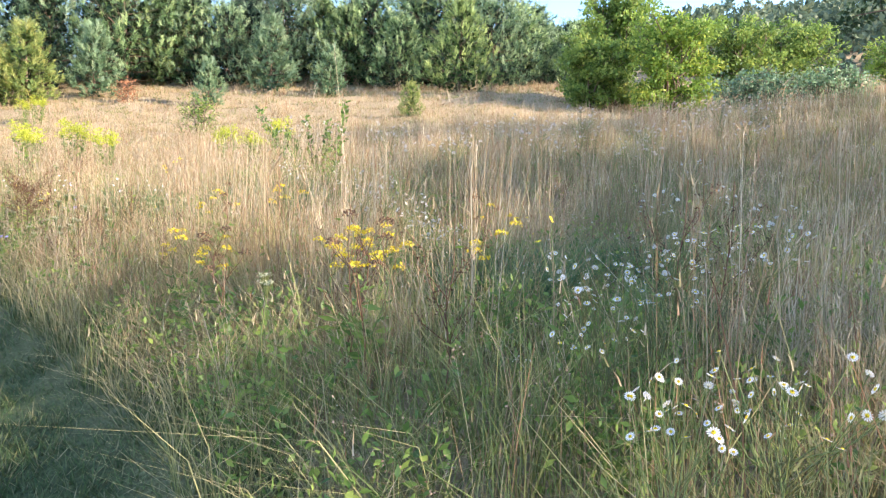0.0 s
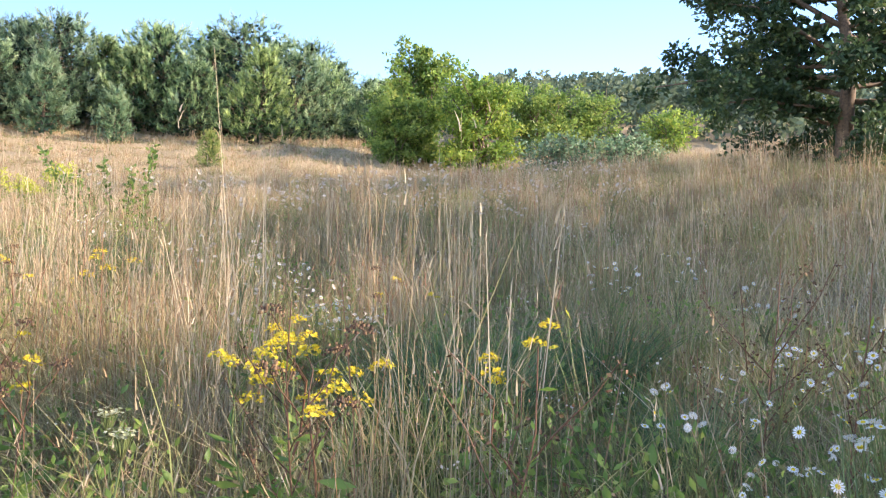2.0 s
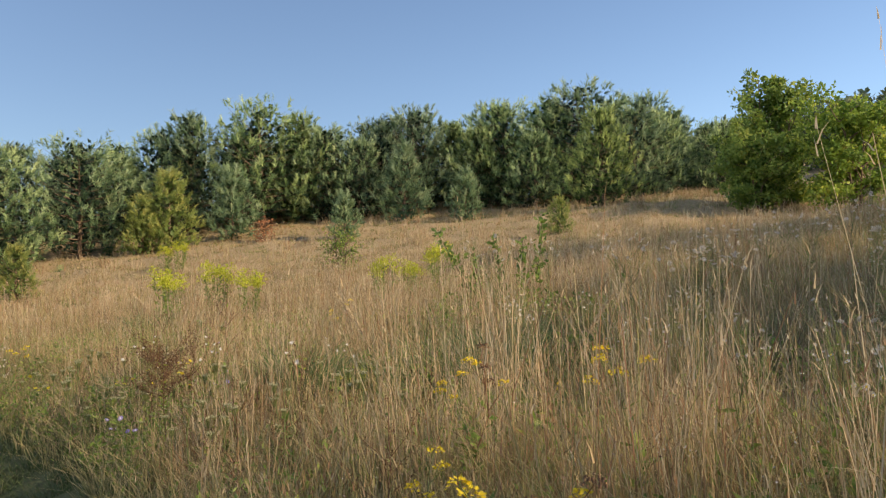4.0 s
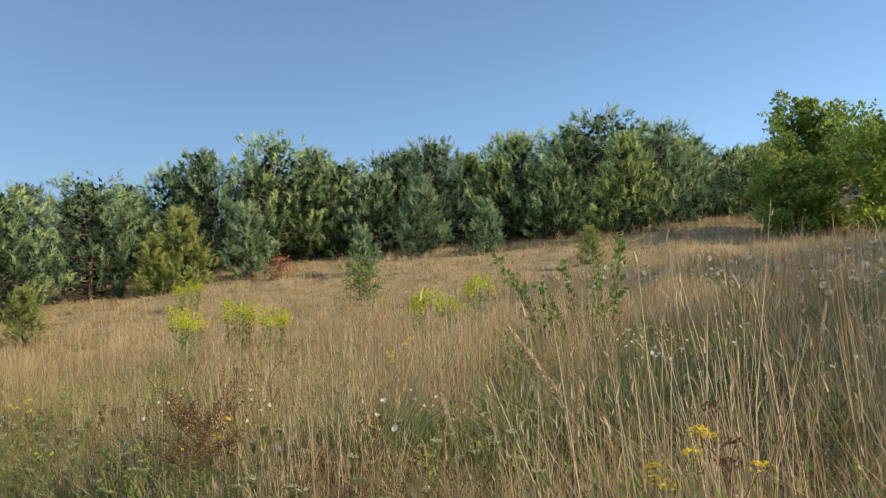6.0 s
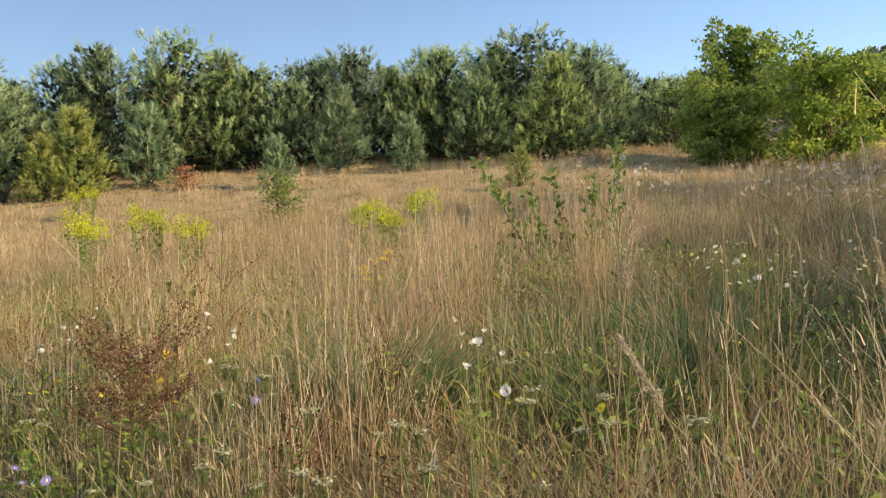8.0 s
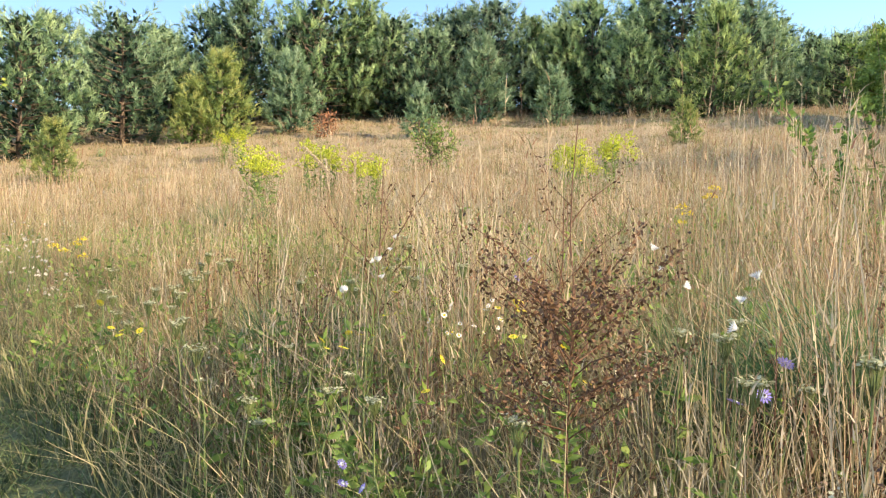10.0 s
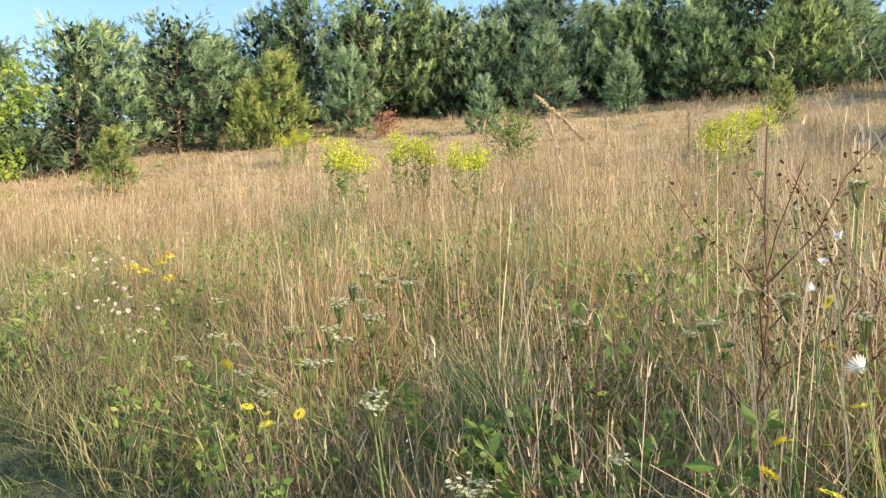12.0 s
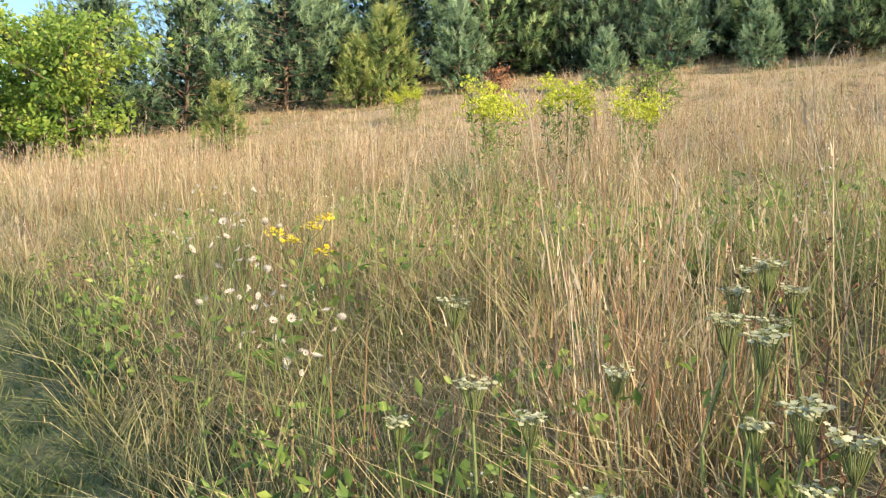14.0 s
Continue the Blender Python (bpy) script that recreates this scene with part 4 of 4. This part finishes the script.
def wild_carrot(seed, h, radius, curled):
    """A bare stem under one lace-like umbel, or an umbel curled up to a nest."""
    r = np.random.default_rng(seed)
    root = new("wild_carrot")
    main = wavy(r, (0, 0, -0.05), (r.normal(0, 0.05), r.normal(0, 0.05), h - 0.06), 5, 0.02)
    stems = [stem_mesh(main, 0.004, 0.003, M_STEMG)]
    top = main[-1]
    pieces = []
    for k in range(26):
        f = math.sqrt((k + 0.5) / 26)
        a = 2.4 * k
        rad = radius * f
        z = 0.06 - (0.25 if not curled else -0.6) * radius * f * f
        c = top + np.array([math.cos(a) * rad, math.sin(a) * rad, z])
        stems.append(stem_mesh([top, (top + c) / 2 + np.array([0, 0, -0.006]), c], 0.0012, 0.0009, M_STEMG, 3))
        for q in range(3):
            cc = c + r.normal(0, 0.006, 3) * np.array([1, 1, 0.4])
            v, t = rosette(cc, 0.006, 5, 0.1, (r.normal(0, 0.3), r.normal(0, 0.3)), 0.95)
            pieces.append((v, t, M_CREAM, r.uniform(0.05, 0.5) if curled else r.uniform(0.35, 0.85), 1.0))
    part("stem", combined("stem", stems), root)
    part("umbel", combined("umbel", pieces), root, "curled greenish seed umbel" if curled else "flat creamy-white flower umbel")
    part("leaf", combined("leaf", [stem_leaves(r, main, 14, 0.03, M_LEAF, 0.02, 0.5)]), root)
    return root


def seed_weed(name, seed, h, arms, wide, clusters, leafy):
    """A tall dead stem with rising arms, thick with brown seed."""
    r = np.random.default_rng(seed)
    root = new(name)
    main = wavy(r, (0, 0, -0.05), (r.normal(0, 0.04), r.normal(0, 0.04), h), 6, 0.015)
    stems = [stem_mesh(main, 0.0042, 0.0018, M_STEMB, 5)]
    pos, out = [], []
    for k in range(arms):
        f = (0.35 + 0.42 * k / arms) if arms < 10 else (0.62 + 0.34 * k / arms)
        st = np.array([np.interp(f, np.linspace(0, 1, 6), main[:, c]) for c in range(3)])
        a = 2.4 * k + r.normal(0, 0.3)
        ln = wide * r.uniform(0.6, 1.15) * (1.15 - 0.5 * f)
        tip = st + np.array([math.cos(a) * ln, math.sin(a) * ln, ln * r.uniform(0.9, 1.6) * (1.0 if arms < 10 else 0.55)])
        arm = wavy(r, st, tip, 4, 0.02)
        stems.append(stem_mesh(arm, 0.0026, 0.0012, M_STEMB, 3))
        s = r.uniform(0.25, 1.0, clusters)
        p = np.stack([np.interp(s, np.linspace(0, 1, 4), arm[:, c]) for c in range(3)], -1)
        pos.append(p + r.normal(0, 0.017, p.shape))
    part("stem", combined("stem", stems), root, "reddish-brown dead stem")
    pos = np.concatenate(pos)
    v, t, c, al = leaf_cards(pos, np.array([0, 0, 0.3]), 0.009, r, r.uniform(0, 0.8, len(pos)), 1.6)
    part("seed_head", combined("seed_head", [(v, t, M_SEED, c, al)]), root, "dark brown clustered seeds")
    if leafy:
        part("leaf", combined("leaf", [stem_leaves(r, main, leafy, 0.014, M_YELLEAF, 0.1, 0.9)]), root, "withered yellow leaves")
    return root


def goldenrod(seed):
    """A clump of leafy stems under arching yellow plumes."""
    r = np.random.default_rng(seed)
    root = new("goldenrod")
    stems, leaves = [], []
    for k in range(16):
        a, d = r.uniform(0, 2 * math.pi), 0.24 * math.sqrt(r.uniform(0, 1))
        h = r.uniform(1.0, 1.4)
        foot = np.array([math.cos(a) * d * 0.7, math.sin(a) * d * 0.7, -0.05])
        main = wavy(r, foot, (math.cos(a) * d * 1.4, math.sin(a) * d * 1.4, h * 0.82), 5, 0.02)
        stems.append(stem_mesh(main, 0.005, 0.003, M_STEMG, 4))
        leaves.append(stem_leaves(r, main, 26, 0.028, M_LEAF, 0.15, 0.98))
        pos = []
        for b in range(9):
            q = 2.4 * b
            st = main[-1] + np.array([0, 0, 0.02 * b - 0.05])
            ln = 0.19 * (1 - b / 14)
            s = r.uniform(0.05, 1, 16)[:, None]
            pos.append(st + np.hstack([math.cos(q) * ln * s, math.sin(q) * ln * s, 0.12 * s - 0.08 * s * s]) + r.normal(0, 0.008, (16, 3)))
        pos = np.concatenate(pos)
        v, t, c, al = leaf_cards(pos, np.array([0, 0, 0.8]), 0.021, r, r.uniform(0, 1, len(pos)), 1.4)
        part("plume", combined("plume", [(v, t, M_GOLD, c, al)]), root, "arching yellow flower plume")
    part("stem", combined("stem", stems), root)
    part("leaf", combined("leaf", leaves), root, "narrow green leaves")
    return root


def plume_grass(seed, h, lean):
    """One tall reed-like stem with a soft beige plume."""
    r = np.random.default_rng(seed)
    root = new("plume_grass")
    k = np.linspace(0, 1, 9)
    pts = np.stack([lean * k ** 2.2, 0.02 * np.sin(3 * k), h * (k - 0.12 * lean / h * k ** 3) - 0.05], -1)
    part("stem", combined("stem", [stem_mesh(pts, 0.0028, 0.0014, M_STRAW, 4)]), root)
    n = 520
    s = r.uniform(0.84, 1.0, n)
    pos = np.stack([np.interp(s, k, pts[:, c]) for c in range(3)], -1)
    d = unit(pts[-1] - pts[-3])
    fat = np.sin(np.pi * np.clip((s - 0.8) / 0.21, 0, 1)) ** 0.7
    off = unit(r.normal(size=(n, 3))) * (0.0045 * fat)[:, None]
    v, t, c, al = leaf_cards(pos + off, d * 2.6 + unit(off) * 0.6, 0.0045, r, r.uniform(0, 1, n), 2.6)
    part("plume", combined("plume", [(v, t, M_PLUME, c, al)]), root, "soft beige seed plume")
    return root


def tussock(seed, n, h, mat):
    """A fountain of long arching green blades."""
    r = np.random.default_rng(seed)
    a = r.uniform(0, 2 * np.pi, n)
    d = 0.16 * np.sqrt(r.uniform(0, 1, n))
    base = np.stack([np.cos(a) * d, np.sin(a) * d, np.full(n, -0.03)], -1)
    hh = h * r.uniform(0.55, 1.2, n)
    v, t, c, al = blades(base, hh, r.uniform(0.004, 0.009, n), hh * r.uniform(0.25, 1.0, n), 2.0, 4, r.uniform(0, 0.9, n), 1.0, a + r.normal(0, 0.4, n))
    root = new("grass_tussock")
    tagged(part("blade", flat_mesh("blade", v, t, mat, c, al), root), kind="stuff")
    m = n // 6
    v, t, c, al = blades(base[:m], hh[:m] * 1.1, r.uniform(0.002, 0.004, m), hh[:m] * r.uniform(0.1, 0.5, m), 1.8, 3, r.uniform(0.3, 1, m), 1.0, a[:m])
    tagged(part("dead_blade", flat_mesh("dead_blade", v, t, M_STRAW, c, al), root, "dry straw-coloured blades"), kind="stuff")
    return root


def leafy_herb(seed):
    """A low green herb, many stems of paired leaves."""
    r = np.random.default_rng(seed)
    root = new("leafy_herb")
    stems, leaves = [], []
    for k in range(11):
        a = 2.4 * k
        main = wavy(r, (0, 0, -0.03), (math.cos(a) * 0.22, math.sin(a) * 0.22, r.uniform(0.25, 0.5)), 4, 0.02)
        stems.append(stem_mesh(main, 0.003, 0.002, M_STEMG, 3))
        leaves.append(stem_leaves(r, main, 24, 0.024, M_LEAF, 0.15, 1.0, 2.2))
    part("stem", combined("stem", stems), root)
    part("leaf", combined("leaf", leaves), root, "fresh green leaves")
    return root


def pear_bush():
    """A thin bush of a few arching branches with glossy leaves."""
    r = np.random.default_rng(91)
    root = new("wild_pear_bush")
    leaves = []
    for bx, bz, n in ((-1.15, 1.35, 130), (-0.7, 1.05, 110), (-0.3, 1.3, 90), (0.05, 1.25, 80), (0.42, 1.62, 150), (0.15, 0.9, 70), (-0.5, 0.85, 80)):
        tip = np.array([bx, r.normal(0, 0.15), bz])
        k = np.linspace(0, 1, 6)[:, None]
        pts = np.array([0.1 * bx, 0, -0.1]) + (tip - np.array([0.1 * bx, 0, -0.1])) * np.hstack([k ** 0.8, k, k ** 1.1]) + r.normal(0, 0.03, (6, 3)) * k
        part("branch", combined("branch", [stem_mesh(pts, 0.011, 0.003, M_TWIG, 5)]), root)
        s = r.uniform(0.35, 1.0, n)
        pos = np.stack([np.interp(s, k[:, 0], pts[:, c]) for c in range(3)], -1) + r.normal(0, 0.035, (n, 3))
        v, t, c, al = leaf_cards(pos, np.array([0, 0, 0.4]), 0.052, r, r.uniform(0, 0.7, n), 1.6)
        part("leaf", combined("leaf", [(v, t, M_LEAF, c, al)]), root, "glossy green leaves")
    return root


def strew(protos, places, label, category, group, lo=0.85, hi=1.15, seed=1):
    """The first of each kind goes to the first places, copies to the others."""
    r = np.random.default_rng(seed)
    for k, (x, y) in enumerate(places):
        ob = protos[k % len(protos)]
        ob = (stand if k < len(protos) else again)(ob, x, y, r.uniform(0, 6.28), r.uniform(lo, hi), 0.0)
        tagged(ob, label, category, group)


strew([ragwort(101, True), ragwort(102, False), ragwort(103, False)],
      [(4.11, 6.34), (3.86, 7.0), (5.05, 6.08), (4.08, 6.94), (3.68, 8.79), (4.85, 5.63), (4.89, 5.44), (5.0, 5.39), (5.03, 5.26), (3.75, 8.7), (3.47, 7.78), (4.43, 8.05),
       (4.98, 5.19), (5.6, 5.3), (-2.27, 15.04), (6.02, 7.74), (2.25, 13.86)],
      "yellow-flowered ragwort, partly gone to seed, in dry grass", "ragwort", "ragworts of the meadow", 0.8, 1.0)


def head_layer(name, label, mat, stem_mat, per_m2, h, cards, seed, patch, zones=((0.0, 5.0, 1.0, 0.009), (5.0, 10.0, 0.7, 0.012), (10.0, 20.0, 0.4, 0.017))):
    """Thin stems topped by loose clusters of dry heads, sown in patches over the meadow."""
    r = np.random.default_rng(seed)
    stems, heads = [], []
    for lo, hi, share, size in zones:
        x, y = scatter(lo, hi, per_m2 * share)
        keep = (r.uniform(0, 1, len(x)) < np.clip(2.4 * patchiness(x, y, patch, seed) - 0.75, 0.05, 1)) & (track_side(x, y)[0] > TRACK_HALF + 0.1)
        x, y = x[keep], y[keep]
        n = len(x)
        hh = h * r.uniform(0.6, 1.25, n) * np.clip(0.45 + 0.4 * (track_side(x, y)[0] - TRACK_HALF), 0.55, 1)
        az, lean = r.uniform(0, 2 * np.pi, n), hh * r.uniform(0.03, 0.3, n)
        foot = place(x, y)
        v, t, c, a = blades(foot, hh, np.full(n, 0.35 * size), lean, 1.6, 2, r.uniform(0, 1, n), 0.5, az)
        stems.append((v, t, c, a))
        top = foot + np.stack([np.cos(az) * lean, np.sin(az) * lean, hh * (1 - 0.25 * lean / hh)], -1)
        k = r.integers(cards // 2, cards + 1, n)
        at = np.repeat(top, k, 0) + r.normal(0, 1, (int(k.sum()), 3)) * np.array([3.4, 3.4, 4.2]) * size * np.repeat(r.uniform(0.4, 1.2, n), k)[:, None]
        heads.append(leaf_cards(at, np.array([0, 0, 0.5]), size, r, np.clip(np.repeat(r.uniform(0.1, 0.9, n), k) + r.normal(0, 0.15, len(at)), 0, 1), 1.2))
    v, t, c, a = joined(heads)
    v2, t2, c2, a2 = joined(stems)
    ob = new(name, combined(name, [(v, t, mat, c, a), (v2, t2, stem_mat, c2, a2)]))
    tagged(ob, label, "wildflowers", kind="stuff")


head_layer("brown_seed_heads", "dark brown dry seed heads scattered through the meadow", M_SEED, M_STEMB, 11, 0.66, 9, 301, 2.2)
head_layer("pale_seed_fluff", "pale fluffy seed heads scattered through the meadow", M_PALE, M_STRAW, 5, 0.62, 8, 302, 3.2)
head_layer("greenish_umbels", "faded greenish-cream flower heads among the grass", M_CREAM, M_STEMG, 4, 0.5, 10, 303, 1.9)
head_layer("yellow_florets", "small yellow flowers scattered in the grass", M_YELLOW, M_STEMG, 1.2, 0.5, 4, 304, 2.6)
head_layer("pinkish_grass_heads", "fine pinkish-brown grass panicles above the meadow", M_PANICLE, M_STRAW, 16, 0.72, 12, 305, 4.0)
DAISY = daisy_mesh("flower", 0.0125, M_WHITE, M_YELLOW)
strew([many_flowered("fleabane", 111, DAISY, 20, 0.72, 0.18), many_flowered("fleabane", 112, DAISY, 14, 0.78, 0.14), many_flowered("fleabane", 113, DAISY, 22, 0.68, 0.22)],
      [(7.17, 7.0), (7.56, 6.84), (5.59, 7.07), (5.41, 6.96), (5.61, 6.86), (6.45, 5.06), (5.86, 4.2), (6.04, 4.25), (5.9, 4.68), (5.75, 4.0), (5.75, 3.35), (5.96, 3.08), (5.67, 3.12), (5.98, 3.28),
       (7.76, 6.33), (6.86, 5.25), (6.26, 4.48), (6.83, 4.85), (6.09, 4.25), (5.8, 4.32), (5.36, 7.91), (5.49, 7.46), (4.78, 11.41), (4.92, 10.26), (8.85, 10.2),
       (4.17, 11.76), (4.3, 11.46), (1.01, 11.84)],
      "white-flowered fleabane on thin branching stems", "wildflower", "white fleabane plants")
FLUFF = daisy_mesh("flower", 0.021, M_PALE, M_PLUME, 12, 0.6)
strew([many_flowered("seeding_aster", 121, FLUFF, 20, 0.85, 0.34), many_flowered("seeding_aster", 122, FLUFF, 15, 0.95, 0.28)],
      [(8.19, 14.8), (8.5, 13.35), (10.15, 14.99), (10.76, 14.29), (9.03, 12.28), (13.31, 16.19), (5.56, 13.78), (5.4, 12.77), (7.25, 15.84), (4.74, 14.0), (6.69, 14.57),
       (4.05, 13.41), (7.67, 14.93), (9.4, 15.6), (11.6, 15.2), (8.9, 14.2), (6.0, 12.2), (7.2, 11.0), (9.9, 13.6), (11.0, 12.8), (12.4, 15.4), (8.0, 12.4), (6.6, 13.4), (9.6, 16.8), (12.0, 17.4), (10.4, 11.8)],
      "pale fluffy seed heads on tall brown stems", "wildflower", "seeding asters", 1.05, 1.4)
TUFT = daisy_mesh("flower", 0.0115, M_PALE, M_PLUME, 12, 0.6)
strew([many_flowered("seeding_aster", 123, TUFT, 13, 0.86, 0.11, 0.6), many_flowered("seeding_aster", 124, TUFT, 10, 0.9, 0.09, 0.6)],
      [(5.34, 10.63), (5.45, 10.4), (5.09, 9.81), (5.2, 9.6), (4.93, 7.96), (5.32, 8.05), (5.19, 7.28), (5.01, 6.96), (4.96, 6.63), (5.18, 7.84), (5.3, 6.13), (7.5, 12.33),
       (8.04, 12.82), (8.57, 11.93), (8.91, 12.0), (7.8, 12.5), (8.7, 12.3), (9.2, 12.5), (-2.19, 14.58), (-2.67, 15.16), (-1.68, 13.89), (-2.47, 15.0), (-1.93, 14.18), (-2.82, 15.12), (-2.1, 14.21)],
      "pale fluffy seed clusters on a thin stem among dry stalks", "wildflower", "seeding asters by the track", 0.95, 1.15, 16)
strew([wild_carrot(131, 0.6, 0.03, True), wild_carrot(132, 0.62, 0.034, True), wild_carrot(133, 0.6, 0.024, True), wild_carrot(134, 0.66, 0.036, True)],
      [(4.42, 5.89), (4.47, 5.53), (1.44, 10.59), (2.02, 10.6), (1.86, 10.44), (1.74, 10.5), (2.03, 10.17), (2.15, 9.97), (1.68, 10.16), (0.2, 11.91), (0.25, 11.77),
       (-0.01, 12.07), (0.54, 11.63), (-0.81, 13.1), (-0.57, 12.95), (-0.93, 13.3), (-0.73, 13.4), (-0.48, 13.17), (-0.65, 13.9), (-0.61, 13.78), (-0.76, 13.63),
       (-0.95, 13.77), (-0.57, 13.83), (-1.29, 14.0), (-1.17, 13.6), (-0.37, 12.63), (-0.63, 13.92), (-0.66, 14.19), (-0.80, 13.69), (-0.64, 13.31), (2.3, 10.6), (1.2, 10.95)],
      "wild carrot with a lace-like umbel on a bare stem", "wild carrot", "wild carrots by the track")
HAWK = daisy_mesh("flower", 0.018, M_YELLOW, M_GOLD, 14)
strew([many_flowered("hawkbit", 141, HAWK, 3, 0.7, 0.09, 0.4), many_flowered("hawkbit", 142, HAWK, 2, 0.66, 0.06, 0.4)],
      [(6.18, 7.31), (5.94, 5.5), (2.79, 10.6), (3.0, 10.14), (0.56, 12.21), (0.65, 12.37), (0.48, 11.96), (1.19, 11.66), (1.17, 11.81), (0.92, 11.59), (0.71, 12.16),
       (-0.84, 12.94), (-0.68, 12.81), (1.35, 11.35)],
      "yellow hawkbit flowers on wiry stems", "wildflower", "yellow hawkbits")
CHICORY = daisy_mesh("flower", 0.017, M_BLUE, M_WHITE, 12)
strew([many_flowered("chicory", 151, CHICORY, 3, 0.55, 0.07, 0.3)], [(1.77, 10.99), (1.07, 10.76), (0.68, 11.36), (1.24, 12.46)],
      "blue-violet chicory flowers among grass", "wildflower", "blue chicory plants")
THISTLE = daisy_mesh("flower", 0.017, M_WHITE, M_CREAM, 16, 1.1)
strew([many_flowered("thistle", 161, THISTLE, 3, 0.82, 0.12, 0.35)], [(2.63, 9.75), (0.62, 11.85), (0.66, 12.3), (2.64, 10.89), (2.81, 10.99), (1.57, 11.29), (1.7, 10.87)],
      "fading thistle with white tufted heads", "thistle", "fading thistles")
strew([seed_weed("dead_dock", 171, 1.0, 30, 0.36, 120, 120)], [(1.31, 10.95)], "bushy dead dock, rust-brown with clustered seeds", "weed", "", 1.0, 1.0)
strew([seed_weed("dead_weed", 172, 0.92, 8, 0.26, 34, 8), seed_weed("dead_weed", 173, 1.0, 7, 0.3, 30, 6)],
      [(0.57, 12.52), (1.39, 12.24), (0.91, 12.76), (1.3, 11.65), (3.35, 8.29), (6.64, 4.86), (6.5, 5.1), (4.9, 5.2), (5.3, 4.6)],
      "tall dark dead weed with a few seed heads", "weed", "dead weeds")


def along_edge(n, x0, x1, y0, y1, seed):
    """Scattered places in a strip of meadow, off the mown track."""
    r = np.random.default_rng(seed)
    out = []
    while len(out) < n:
        x, y = float(r.uniform(x0, x1)), float(r.uniform(y0, y1))
        if float(track_side(np.array([x]), np.array([y]))[0][0]) > TRACK_HALF + 0.15 and all((x - a) ** 2 + (y - b) ** 2 > 0.02 for a, b in out):
            out.append((x, y))
    return out


strew([wild_carrot(135, 0.62, 0.026, True), wild_carrot(136, 0.56, 0.022, True), wild_carrot(137, 0.68, 0.024, True)],
      along_edge(34, 0.6, 3.4, 9.4, 11.4, 5) + along_edge(22, -1.4, 1.0, 11.6, 13.8, 6),
      "wild carrot gone to seed with a curled umbel", "wildflower", "seeding wild carrots by the track", 0.8, 1.15, 14)
strew([seed_weed("knapweed", 175, 0.62, 6, 0.2, 26, 16), seed_weed("knapweed", 176, 0.55, 5, 0.16, 22, 12)],
      along_edge(14, 0.6, 3.4, 9.4, 11.4, 7) + along_edge(14, -1.4, 1.2, 11.6, 14.2, 8),
      "low reddish-brown knapweed gone to seed in the grass", "weed", "knapweed by the track", 0.8, 1.2, 15)
strew([goldenrod(181), goldenrod(182)], [(-2.55, 21.3), (-1.85, 22.3), (-0.95, 21.8), (2.2, 20.2), (2.6, 22.2), (3.2, 22.6), (-8.4, 38.3), (-8.9, 38.0)],
      "clump of goldenrod in yellow-green bloom", "goldenrod", "goldenrod clumps")
strew([plume_grass(191, 1.15, 0.35), plume_grass(192, 1.2, 0.12), plume_grass(193, 1.1, 0.5)],
      [(3.52, 8.3), (2.87, 9.4), (3.06, 8.95), (8.22, 7.19), (2.35, 10.6), (3.33, 9.0), (0.28, 13.33), (0.34, 13.4), (0.41, 13.3), (0.45, 13.36), (0.51, 13.22), (0.62, 13.26),
       (4.0, 8.0), (3.6, 9.4), (4.6, 9.8)],
      "tall reed grass with a soft beige plume", "reed grass", "plumed reed grass")
strew([tussock(201, 420, 0.5, M_LUSH), tussock(202, 380, 0.45, M_LUSH)],
      LUSH,
      "lush tussock of arching green grass", "tussock", "green grass tussocks", 1.1, 1.6)
strew([leafy_herb(211), leafy_herb(212)], [(0.15, 12.68), (0.31, 12.42), (0.05, 12.4), (0.29, 12.2), (0.52, 12.13), (0.75, 11.7), (0.6, 11.45), (5.89, 4.01), (-0.2, 13.2), (0.0, 12.9)],
      "low leafy green herb at the track's edge", "herb", "green herbs by the track")
stand(tagged(pear_bush(), "thin wild pear bush with glossy leaves in dry grass", "bush"), 4.5, 15.7, 0.0)
